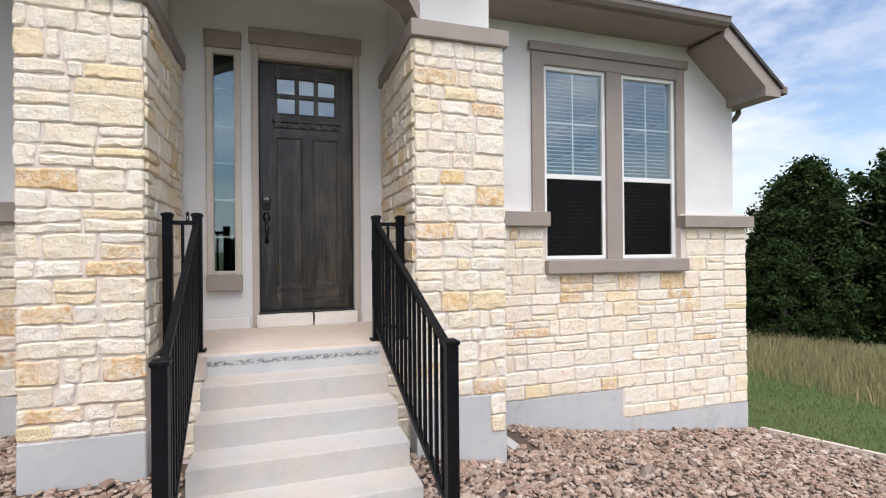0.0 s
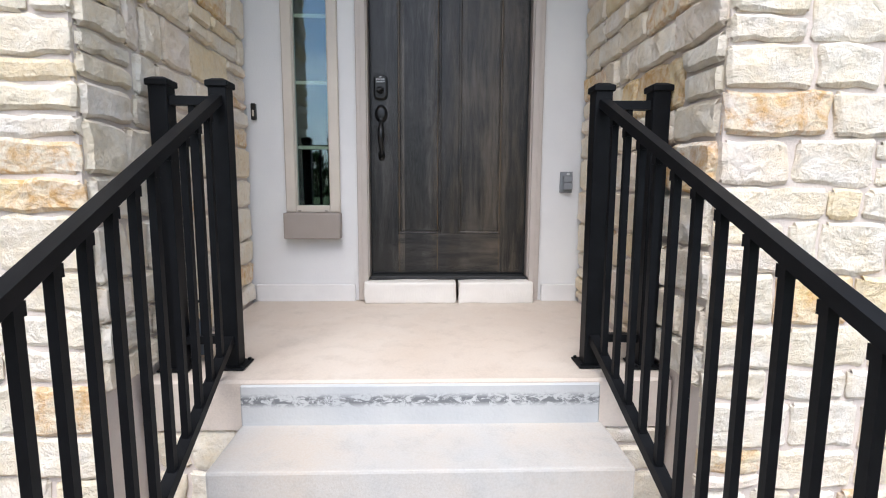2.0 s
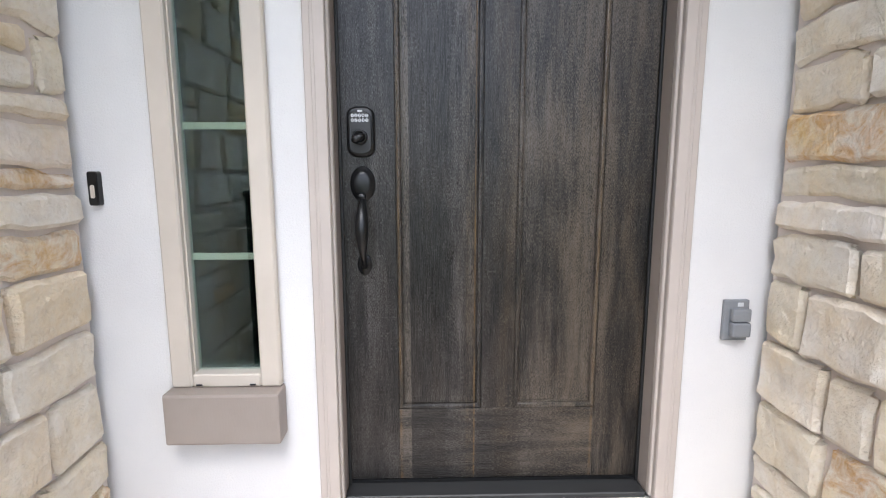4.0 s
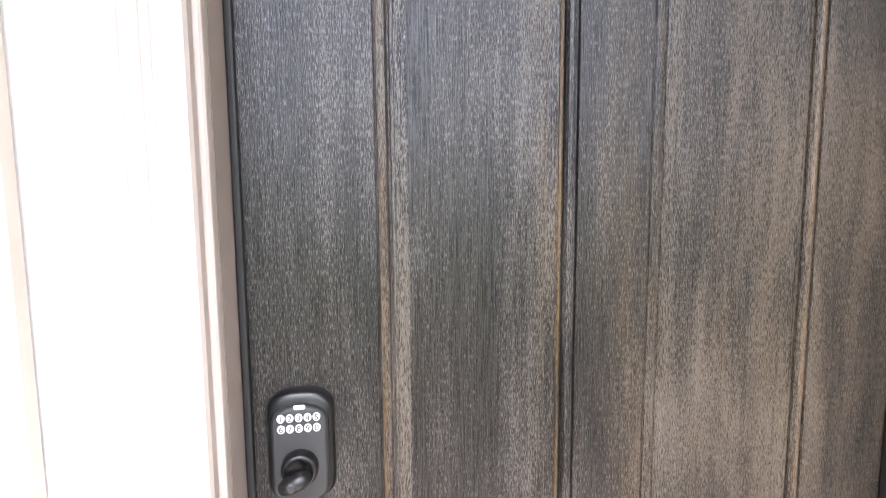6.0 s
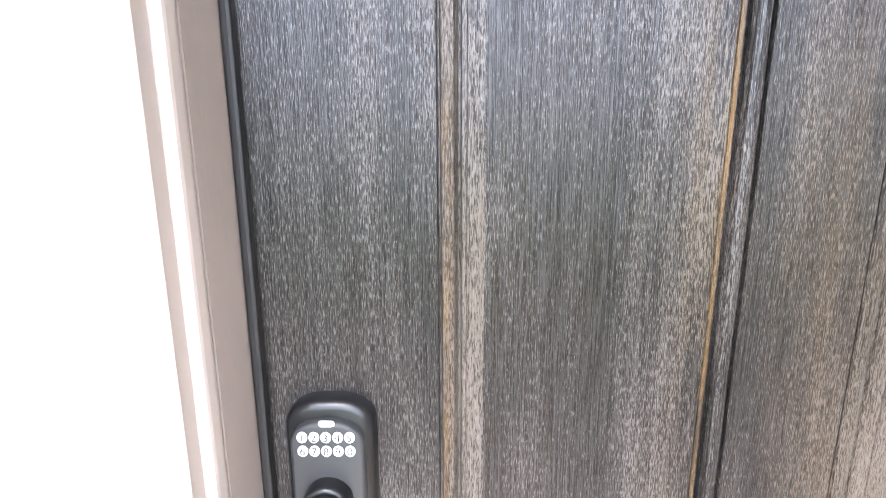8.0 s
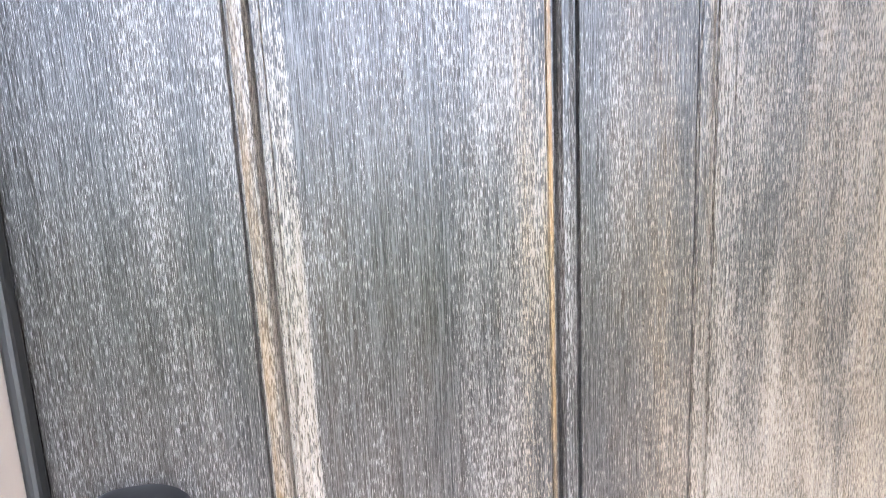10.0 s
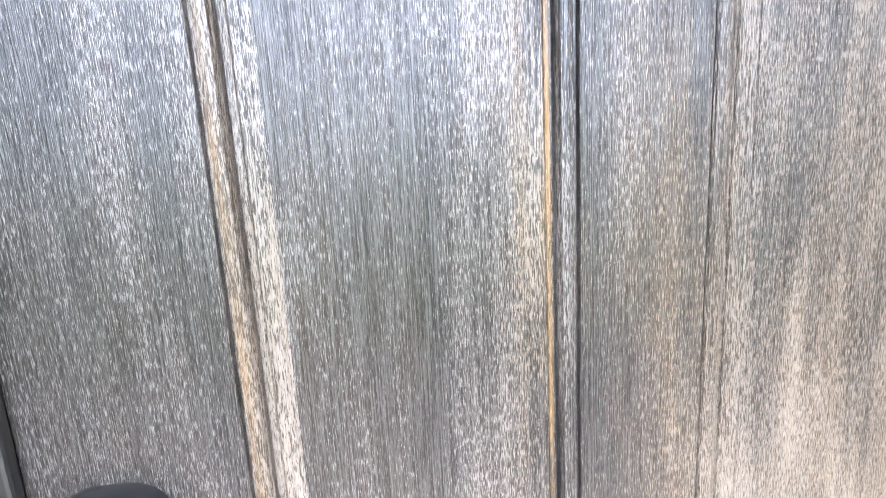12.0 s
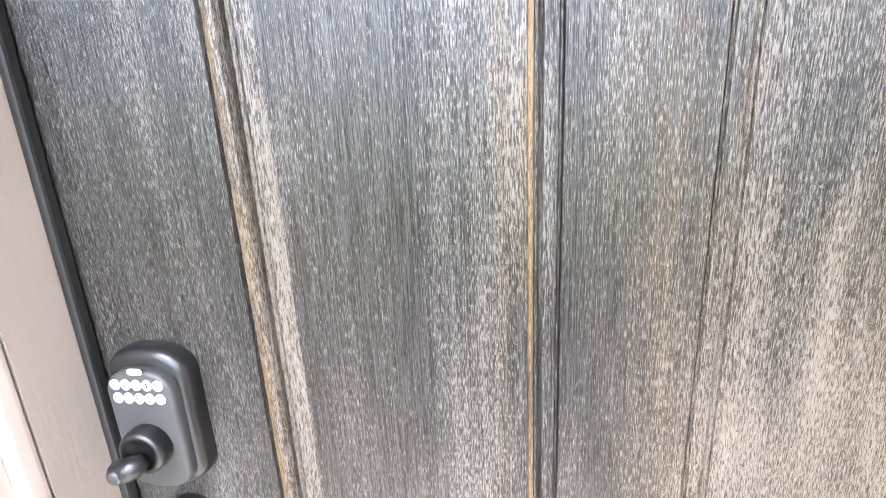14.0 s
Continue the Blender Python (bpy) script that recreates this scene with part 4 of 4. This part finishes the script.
# door frame
fr = thing("trim_door", (0, -0.1, 0), "beige painted door casing and jambs", "door frame", kind="structure")
for s in (-1, 1):
    def fb(a, b, *r, **k):
        return box(s * a, s * b, *r, **k)
    # jambs take the darker trim colour to stand for shade in the reveal
    part("jamb", fb(0.449, 0.467, -0.066, 0.058, -0.012, 2.454), TAUPE, fr, "jamb in darker taupe, reveal shade put into its colour")
    part("stop", fb(0.4485, 0.466, -0.088, -0.0665, -0.012, 2.454, bevel=0.006, seg=3), CASING, fr)
    bm = bmesh.new()
    prof = [(0.4560, -0.0885), (0.4545, -0.1060), (0.4570, -0.1110), (0.4820, -0.1130), (0.4830, -0.1118), (0.4840, -0.1130), (0.4905, -0.1130), (0.4915, -0.1115), (0.4925, -0.1128), (0.5080, -0.1120), (0.5110, -0.1090), (0.5110, PY - 0.001), (0.4665, PY - 0.001), (0.4665, -0.0885)]
    prism(bm, [(s * p, q, -0.14) for p, q in prof], (0, 0, 2.69))
    part("casing", bm, CASING, fr)
# black strips stand for the seal together with the shadow in the door gap
for x in (-0.4485, 0.4395):
    part("weatherstrip", box(x, x + 0.009, -0.013, -0.001, -0.012, 2.43, bevel=0.003, seg=2), INK, fr, "black strip for the door seal and the shadow in its gap")
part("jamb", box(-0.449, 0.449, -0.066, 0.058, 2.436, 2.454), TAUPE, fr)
part("stop", box(-0.447, 0.447, -0.088, -0.0665, 2.434, 2.454, bevel=0.004), CASING, fr)
part("casing", box(-0.454, 0.454, -0.111, PY - 0.001, 2.4545, 2.55, bevel=0.006), CASING, fr)
part("head_trim", box(-0.53, 0.53, -0.14, PY - 0.001, 2.551, 2.70, bevel=0.006), TAUPE, fr, "taupe head board over the door")
part("threshold", box(-0.449, 0.449, -0.07, 0.06, -0.030, -0.012, bevel=0.003), KEYPAD, fr, "dark metal threshold")
bm = bmesh.new()
for p, q, sd in ((-0.475, 0.038, 3), (0.052, 0.472, 4)):
    st = thing("threshold_stone", ((p + q) / 2, -0.1, -0.146), "white cut limestone block under the door", "stone block", "door step stones", "structure")
    bm = box(p, q, -0.168, -0.06, -0.15, -0.030, bevel=0.008, seg=2)
    bmesh.ops.subdivide_edges(bm, edges=[e for e in bm.edges if e.calc_length() > 0.1], cuts=6, use_grid_fill=True)
    for v in bm.verts:
        v.co += noise.noise_vector(v.co * 19) * 0.006
    part("block", bm, EDGESTONE, st, "", True)

# sidelight
sl = thing("window_sidelight", (-0.753, -0.1, 0.2), "narrow cream-framed sidelight beside the door", "window", kind="structure")
for p, q in ((-0.902, -0.846), (-0.661, -0.605)):
    part("frame", box(p, q, -0.118, PY - 0.001, 0.357, 2.475, bevel=0.005), CREAM, sl)
    part("frame_lip", box(p + 0.030 if p < -0.8 else p - 0.004, q + 0.004 if p < -0.8 else q - 0.030, -0.098, -0.062, 0.37, 2.45), CREAM, sl)
for r, s in ((0.357, 0.394), (2.425, 2.475)):
    part("frame", box(-0.8455, -0.6615, -0.116, PY + 0.03, r, s, bevel=0.004), CREAM, sl)
part("pane", box(-0.85, -0.655, -0.079, -0.073, 0.385, 2.44), SIDELITE, sl).visible_shadow = False
part("pane", box(-0.85, -0.655, -0.058, -0.052, 0.385, 2.44), LOWE, sl, "coated inner pane, tinted dark to make the hall look unlit").visible_shadow = False
for k in range(5):
    z = 0.713 + 0.347 * k
    part("muntin", box(-0.845, -0.661, -0.070, -0.064, z - 0.009, z + 0.009), CREAM, sl, "pale grid bar behind the glass")
for x in (-0.835, -0.69):
    part("weep_slot", box(x, x + 0.016, -0.1195, -0.1172, 0.3625, 0.367), INK, sl)
part("sill", box(-0.908, -0.600, -0.162, PY - 0.001, 0.212, 0.356, bevel=0.008, seg=2), TAUPE, sl, "taupe sill block")
part("head_trim", box(-0.912, -0.596, -0.15, PY - 0.001, 2.476, 2.625, bevel=0.006), TAUPE, sl, "taupe head board")

# doorbell and outlet
bell = thing("doorbell", (-1.063, PY, 0.9), "black doorbell with a pale button on the stucco", "doorbell")
part("body", rounded_plate(bmesh.new(), -1.063, 0.898, 0.026, 0.088, 0.006, 0.006, PY, [(0, 0), (0, 0.018), (0.002, 0.021)], 4), BRONZE, bell)
part("button", rounded_plate(bmesh.new(), -1.063, 0.890, 0.011, 0.034, 0.004, 0.004, PY - 0.021, [(0, 0), (0.0008, 0.0022)], 4), CREAM, bell, "pale lit button")
ob = thing("outlet_box", (0.655, PY, 0.53), "grey weatherproof outlet cover on the stucco", "outlet cover")
part("plate", box(0.620, 0.690, PY - 0.014, PY, 0.472, 0.588, bevel=0.004, seg=2), BOXGREY, ob)
part("lid", box(0.634, 0.686, PY - 0.034, PY - 0.0142, 0.530, 0.566, bevel=0.006, seg=2), BOXGREY, ob)
part("lid", box(0.634, 0.686, PY - 0.037, PY - 0.0142, 0.487, 0.528, bevel=0.006, seg=2), BOXGREY, ob)
part("sticker", box(0.656, 0.672, PY - 0.0152, PY - 0.0142, 0.570, 0.581), KEYCAP, ob, "small white sticker")

# ---- railings ----
def post(parent, x, y, z0, z1, w, plate=True):
    p = part("post", box(x - w / 2, x + w / 2, y - w / 2, y + w / 2, z0, z1 - 0.02, bevel=0.003), IRON, parent)
    bm = box(x - w / 2 - 0.007, x + w / 2 + 0.007, y - w / 2 - 0.007, y + w / 2 + 0.007, z1 - 0.03, z1 - 0.008, bevel=0.003)
    c = w / 2 + 0.004
    lo = [bm.verts.new((x + i * c, y + j * c, z1 - 0.009)) for i, j in ((-1, -1), (1, -1), (1, 1), (-1, 1))]
    hi = [bm.verts.new((x + i * c * 0.55, y + j * c * 0.55, z1)) for i, j in ((-1, -1), (1, -1), (1, 1), (-1, 1))]
    bm.faces.new(hi)
    for k in range(4):
        bm.faces.new((lo[k], lo[(k + 1) % 4], hi[(k + 1) % 4], hi[k]))
    part("cap", bm, IRON, p)
    if plate:
        b = part("base_plate", box(x - 0.055, x + 0.055, y - 0.055, y + 0.055, z0, z0 + 0.008, bevel=0.002), IRON, p)
        for i, j in ((-1, -1), (1, -1), (1, 1), (-1, 1)):
            part("bolt", oval_up(x + i * 0.043, y + j * 0.043, z0 + 0.008), IRON, p)


def oval_up(x, y, z):
    bm = bmesh.new()
    bmesh.ops.create_cone(bm, segments=6, radius1=0.007, radius2=0.006, depth=0.008, cap_ends=True, matrix=pose(x, y, z + 0.004))
    return bm


def railing(label, xp, xo, xn):
    """A stair rail: newel below, inner post above, and a short return to an outer post."""
    yp, yo, yn = -1.085, -1.10, -2.69
    zp = -0.159
    t = thing("stair_railing", ((xp + xn) / 2, -1.9, -0.95), label, "railing", "stair railings")
    post(t, xp, yp, zp, 0.865, 0.062)
    post(t, xo, yo, zp, 0.865, 0.062)
    post(t, xn, yn, -0.956, 0.115, 0.064)
    top0, top1 = Vector((xp, yp - 0.03, 0.795)), Vector((xn, yn + 0.035, 0.062))
    low0, low1 = Vector((xp, yp - 0.03, -0.048)), Vector((xn, yn + 0.035, -0.78))
    part("top_rail", rod(bmesh.new(), top0, top1, 0.036, 0.030, 0.004), IRON, t)
    part("bottom_rail", rod(bmesh.new(), low0, low1, 0.034, 0.032, 0.003), IRON, t)
    n = 16
    for k in range(1, n):
        s = k / n
        a, b = low0.lerp(low1, s), top0.lerp(top1, s)
        bl = part("baluster", rod(bmesh.new(), (a.x, a.y, a.z), (b.x, b.y, b.z - 0.012), 0.020), IRON, t)
        part("collar", rod(bmesh.new(), (b.x, b.y, b.z - 0.048), (b.x, b.y, b.z - 0.014), 0.026, 0.026, 0.004), IRON, bl)
    part("top_rail", rod(bmesh.new(), (xp, yp, 0.79), (xo, yo, 0.79), 0.036, 0.030, 0.003), IRON, t)
    part("bottom_rail", rod(bmesh.new(), (xp, yp, -0.055), (xo, yo, -0.055), 0.030, 0.030, 0.003), IRON, t)
    xm, ym = (xp + xo) / 2, (yp + yo) / 2
    part("baluster", rod(bmesh.new(), (xm, ym, -0.055), (xm, ym, 0.785), 0.020), IRON, t)


railing("black metal stair railing with square balusters", -0.838, -1.03, -0.748)
railing("black metal stair railing beside the stone column", 0.492, 0.69, 0.585)

# lock box hung on the outer post
lb = thing("lock_box", (-0.985, -1.05, -0.15), "dark blue lock box with a shackle by the railing post", "lock box")
part("body", rounded_plate(bmesh.new(), -0.968, -0.06, 0.062, 0.125, 0.014, 0.014, -1.028, [(0, 0), (0, 0.045), (0.006, 0.05)]), BLUEBOX, lb, "", True)
bm = bmesh.new()
tube(bm, [(-0.968 + 0.02 * math.cos(k * math.pi / 10), -1.052, 0.0 + 0.055 + 0.022 * math.sin(k * math.pi / 10)) if 0 <= k <= 10 else (-0.968 + 0.02 * (1 if k < 0 else -1), -1.052, -0.01) for k in range(-1, 12)], [0.0055] * 13, 10)
part("shackle", bm, IRON, lb, "", True)

# ---- stones of the columns ----
lay(left_col, front(-1.406), -1.815, -1.10, -0.60, CAP0, 31, (), [(-1.60, 0.20), (-1.62, 1.05), (-1.35, 0.42), (-1.3, -0.25), (-1.55, -0.5), (-1.2, 0.55), (-1.5, 1.0)])
lay(left_col, side(-1.112, 1), -1.40, -0.11, -0.14, CAP0, 32, (), [(-0.4, 1.3), (-0.3, 0.75), (-0.9, -0.05), (-0.3, 0.9)], thick=0.020)
lay(right_col, front(-1.406), 0.735, 1.51, -0.60, CAP0, 33, (), [(1.27, 1.0), (1.40, 1.72), (1.05, 0.72), (1.33, -0.52), (0.9, 1.9), (1.0, 0.1)])
lay(right_col, side(0.747, -1), -1.40, -0.11, -0.14, CAP0, 34, (), [(-0.7, 0.95), (-0.9, 0.8), (-1.25, 0.65), (-0.3, 1.0), (-0.5, 1.5), (-1.0, 1.1), (-0.6, 0.2)], thick=0.020)
lay(right_col, front(-1.410), 1.355, 1.50, -0.92, -0.61, 35)
lay(base, front(-1.205), -1.075, -0.775, -0.9, -0.345, 36)
lay(base, front(-1.205), 0.50, 0.735, -0.95, -0.345, 37)

# ---- hall behind the door ----
rug = solid("rug", box(-0.8, 0.9, 0.4, 3.2, -0.06, -0.048, bevel=0.003), RUG, "grey and cream patterned wool rug on the floor", "rug", "")
con = thing("console_table", (-0.9, 3.0, -0.06), "dark wooden console table against the wall", "console table")
part("top", box(-1.18, -0.75, 2.2, 3.8, 0.70, 0.74, bevel=0.005), DARKWOOD, con)
part("shelf", box(-1.17, -0.77, 2.25, 3.75, 0.38, 0.41, bevel=0.004), DARKWOOD, con)
part("shelf", box(-1.17, -0.77, 2.25, 3.75, 0.06, 0.09, bevel=0.004), DARKWOOD, con)
for x in (-1.14, -0.81):
    for y in (2.26, 3.74):
        part("leg", box(x - 0.025, x + 0.025, y - 0.025, y + 0.025, -0.06, 0.70, bevel=0.004), DARKWOOD, con)
bask = thing("storage_box", (-0.97, 2.6, 0.41), "cream storage box on the console shelf", "box")
part("body", box(-1.1, -0.85, 2.45, 2.8, 0.41, 0.56, bevel=0.01), SLAT, bask)

# ---- edging, splash block, gravel ----
edging = thing("stone_edging", (6.3, -1.5, -1.85), "pale limestone edging between gravel and lawn", "edging", kind="structure")
y = -0.32
while y > -5.5:
    L = rng.uniform(0.28, 0.42)
    xa, xb = edge_x(y), edge_x(y - L * 0.86)
    za, zb = float(ground_z(xa, y)), float(ground_z(xb, y - L * 0.86))
    bm = rod(bmesh.new(), (xa, y, za + 0.01), (xb, y - L * 0.86 + 0.006, zb + 0.01), 0.055, 0.075, 0.010)
    part("edging_stone", bm, PORCH, edging)
    y -= L * 0.86
sp = thing("splash_block", (1.85, -0.75, -1.25), "grey concrete splash block in the gravel", "splash block")
bm = bmesh.new()
zs = float(ground_z(1.8, -0.8)) + 0.0
prism(bm, [(1.56, -0.62, zs - 0.06), (1.84, -0.62, zs - 0.09), (1.88, -1.05, zs - 0.10), (1.55, -1.05, zs - 0.07)], (0, 0, 0.10), 0.008)
part("tray", bm, FOOTING, sp)


def pebbles(name, x0, x1, y0, y1, per, seed, label):
    """River rock as one heap of real stones."""
    g = np.random.default_rng(seed)
    bm = bmesh.new()
    bmesh.ops.create_icosphere(bm, subdivisions=1, radius=1)
    bm.verts.index_update()
    ball = np.array([v.co[:] for v in bm.verts])
    tri = np.array([[v.index for v in f.verts] for f in bm.faces])
    bm.free()
    n = int((x1 - x0) * (y1 - y0) * per)
    px, py = g.uniform(x0, x1, n), g.uniform(y0, y1, n)
    ok = (px < 5.56 + (-0.3 - py) * 0.58) & ~((px > -0.85) & (px < 0.60) & (py < -1.1)) & ~((px > -1.84) & (px < 1.54) & (py > -1.44)) & ~((px > 1.58) & (px < 2.05) & (py > -1.05) & (py < -0.5))
    px, py = px[ok], py[ok]
    n = len(px)
    size = g.lognormal(math.log(0.020), 0.34, n)
    dims = np.stack([size * g.uniform(0.9, 1.6, n), size * g.uniform(0.75, 1.1, n), size * g.uniform(0.45, 0.8, n)], 1)
    yaw, tip = g.uniform(0, math.tau, n), g.normal(0, 0.35, n)
    lump = 1 + g.normal(0, 0.14, (n, len(ball), 1))
    p = ball[None] * lump * dims[:, None]
    c, s = np.cos(tip)[:, None], np.sin(tip)[:, None]
    x, z = p[..., 0] * c - p[..., 2] * s, p[..., 0] * s + p[..., 2] * c
    c, s = np.cos(yaw)[:, None], np.sin(yaw)[:, None]
    base_z = ground_z(px, py) + dims[:, 2] * 0.35 + g.uniform(0, 0.022, n)
    co = np.stack([x * c - p[..., 1] * s + px[:, None], x * s + p[..., 1] * c + py[:, None], z + base_z[:, None]], -1).reshape(-1, 3)
    # those beside the foot of the steps are pieces of their own
    single = np.flatnonzero((np.abs(px + 0.1) < 1.9) & (py < -2.0) & (py > -3.4))[:150]
    for k in single:
        me = bpy.data.meshes.new("pebble")
        me.from_pydata(co.reshape(n, -1, 3)[k].tolist(), [], tri.tolist())
        me.materials.append(PEBBLE)
        adopt(new("pebble", me), gravel_bed)
    rest = np.setdiff1d(np.arange(n), single)
    co, n = co.reshape(n, -1, 3)[rest].reshape(-1, 3), len(rest)
    fs = (tri[None] + (np.arange(n) * len(ball))[:, None, None]).reshape(-1, 3)
    me = bpy.data.meshes.new(name)
    me.from_pydata(co.tolist(), [], fs.tolist())
    me.materials.append(ROCK)
    return tagged(new(name, me), label, "gravel", "", "stuff")


pebbles("river_rock", 0.58, 7.0, -4.2, -0.28, 760, 11, "loose tan and brown river rock along the wall")
pebbles("river_rock", -5.4, -0.83, -4.2, -0.28, 760, 12, "loose tan and brown river rock beside the steps")
pebbles("river_rock", 0.58, 8.0, -6.4, -4.2, 260, 13, "loose tan and brown river rock along the walkway")
pebbles("river_rock", -7.0, -0.83, -6.4, -4.2, 260, 14, "loose tan and brown river rock along the walkway")
pebbles("river_rock", -7.0, -5.4, -4.2, -0.28, 260, 15, "loose tan and brown river rock along the far wall")


def blades(name, spots, height, width, material, label, category, seed):
    g = np.random.default_rng(seed)
    n = len(spots)
    px, py = spots[:, 0], spots[:, 1]
    pz = ground_z(px, py) - 0.035
    a, h = g.uniform(0, math.tau, n), height * g.uniform(0.5, 1.25, n)
    lean, b = g.normal(0, 0.35, n) * h, g.uniform(0, math.tau, n)
    w = width * g.uniform(0.7, 1.3, n)
    dx, dy = np.cos(a) * w, np.sin(a) * w
    mx, my = px + np.cos(b) * lean * 0.35, py + np.sin(b) * lean * 0.35
    co = np.stack([np.stack([px - dx, py - dy, pz], 1), np.stack([px + dx, py + dy, pz], 1), np.stack([mx + dx * 0.7, my + dy * 0.7, pz + h * 0.6], 1),
                   np.stack([mx - dx * 0.7, my - dy * 0.7, pz + h * 0.6], 1), np.stack([px + np.cos(b) * lean, py + np.sin(b) * lean, pz + h], 1)], 1).reshape(-1, 3)
    k = np.arange(n)[:, None] * 5
    me = bpy.data.meshes.new(name)
    me.from_pydata(co.tolist(), [], (k + np.array([[0, 1, 2, 3]])).tolist() + (k + np.array([[3, 2, 4]])).tolist())
    me.materials.append(material)
    return tagged(new(name, me), label, category, "", "stuff")


g = np.random.default_rng(5)
s = np.stack([g.uniform(5.6, 8.9, 26000), g.uniform(-4.5, 5.5, 26000)], 1)
s = s[(s[:, 0] > 5.74 + (-0.3 - s[:, 1]) * 0.58)]
blades("lawn_grass", s, 0.055, 0.004, BLADE, "short mown green lawn grass", "grass", 6)
band_x = 8.8 + 5.0 * g.uniform(0, 1, 30000) ** 0.9 + g.normal(0, 0.12, 30000)
band_y = g.uniform(-7, 9, 30000)
blades("dry_grass", np.stack([band_x, band_y], 1), 0.30, 0.006, DRY, "tall dry meadow grass at the wood's edge", "grass", 8)


# ---- trees ----
def tree(name, seed, height, spread, n):
    r = random.Random(seed)
    t = thing(name, (0, 0, 0), "dense dark green evergreen oak with low branches", "tree", "trees round the house")
    bm = bmesh.new()
    tube(bm, [(0, 0, -0.2), (0.05, 0.02, height * 0.2), (-0.05, 0.06, height * 0.45), (0.05, 0, height * 0.8)], [0.17, 0.14, 0.09, 0.02], 8)
    clumps = []
    for k in range(22):
        a = k * 2.4 + r.uniform(-0.4, 0.4)
        z = height * (0.10 + 0.80 * k / 22)
        reach = spread * (0.95 - 0.55 * (k / 22) ** 1.6) * r.uniform(0.65, 1.1)
        end = Vector((math.cos(a) * reach, math.sin(a) * reach, z + r.uniform(0.0, 0.5)))
        tube(bm, [(0, 0, z * 0.8), end * 0.5 + Vector((0, 0, z * 0.42)), end], [0.05, 0.035, 0.01], 6)
        clumps.append((end, r.uniform(0.10, 0.2) * spread))
    # leaf clumps all through an uneven, rounded cone that reaches the ground
    for k in range(210):
        h = r.random() ** 1.15
        a = r.uniform(0, math.tau)
        wide = spread * (0.62 + 0.38 * math.sin(math.pi * min(1, h * 1.5 + 0.2))) * (1 - h ** 2.4) ** 0.6
        out = wide * (0.35 + 0.65 * math.sqrt(r.random())) * (1 + 0.16 * math.sin(3 * a + seed) + 0.1 * math.sin(7 * a))
        clumps.append((Vector((math.cos(a) * out, math.sin(a) * out, height * (0.04 + 0.96 * h))), spread * r.uniform(0.07, 0.17)))
    part("trunk", bm, BARK, t, "grey-brown trunk and limbs", True)
    q = np.random.default_rng(seed)
    pick = q.integers(0, len(clumps), n)
    mid = np.array([clumps[i][0][:] for i in pick])
    rad = np.array([clumps[i][1] for i in pick])
    d = q.normal(0, 1, (n, 3))
    d /= np.linalg.norm(d, axis=1)[:, None]
    at = mid + d * (rad * np.minimum(np.abs(q.normal(0, 0.6, n)), 1.15))[:, None]
    u = q.normal(0, 1, (n, 3))
    u /= np.linalg.norm(u, axis=1)[:, None]
    v = np.cross(u, q.normal(0, 1, (n, 3)))
    v /= np.linalg.norm(v, axis=1)[:, None]
    ln, wd = q.uniform(0.05, 0.10, n)[:, None], q.uniform(0.028, 0.052, n)[:, None]
    co = np.stack([at - u * ln, at + v * wd, at + u * ln, at - v * wd], 1).reshape(-1, 3)
    me = bpy.data.meshes.new("crown")
    me.from_pydata(co.tolist(), [], (np.arange(n)[:, None] * 4 + np.arange(4)).tolist())
    me.materials.append(LEAF)
    adopt(new("crown", me), t)
    return t


oak = tree("oak_tree", 3, 5.2, 2.5, 45000)
oak2 = tree("oak_tree", 9, 6.3, 2.7, 45000)
spots = [(12.5, 7.5, 0.78, 0), (15.0, 5.6, 0.84, 1), (17.5, 4.2, 1.12, 0), (20.5, 2.0, 1.25, 1), (14.5, 9.5, 0.72, 1), (18.5, 7.6, 0.92, 0), (22.5, 5.0, 1.0, 1),
         (25, 1.0, 1.1, 0), (11.3, 10.5, 0.66, 1), (21, 11, 1.0, 0), (28, 6, 1.3, 1), (24, -2.5, 1.1, 0), (13.6, 5.4, 0.55, 0), (16.2, 7.2, 0.8, 1), (16.4, 3.9, 0.5, 1), (19.0, 2.9, 0.6, 0), (21.8, 0.4, 0.7, 1), (18.8, 5.4, 0.8, 0)]
far = [(-24, -52, 1.3), (-14, -60, 1.1), (-4, -56, 1.2), (6, -62, 1.3), (17, -55, 1.15), (28, -50, 1.3), (40, -40, 1.4), (-36, -46, 1.3), (-46, -36, 1.4), (50, -24, 1.4)]
for i, (x, y, s, k) in enumerate(spots + [(x, y, s * 0.8, i % 2) for i, (x, y, s) in enumerate(far)]):
    m = pose(x, y, float(ground_z(x, y)) - 0.05, 0, 0, 77 * i) @ Matrix.Diagonal((s, s, s, 1))
    src = (oak, oak2)[k]
    if i == 0:
        oak.matrix_basis = m
    elif i == 1:
        oak2.matrix_basis = m
    else:
        c = copy_thing(src, Matrix.Identity(4))
        c.matrix_basis = m

# ---- garage wing across the yard ----
gar = thing("garage_wing", (-10, -7, -0.8), "stucco garage wing with a steep shingled roof", "house")
part("wall", box(-14, -6.3, -9.5, -4.9, -1.1, 2.7), STUCCO, gar)
bm = bmesh.new()
prism(bm, [(-5.5, -10.1, 2.62), (-5.5, -10.1, 2.8), (-10.15, -10.1, 7.0), (-14.8, -10.1, 2.8), (-14.8, -10.1, 2.62)], (0, 5.7, 0))
part("roof", bm, SHINGLE, gar)
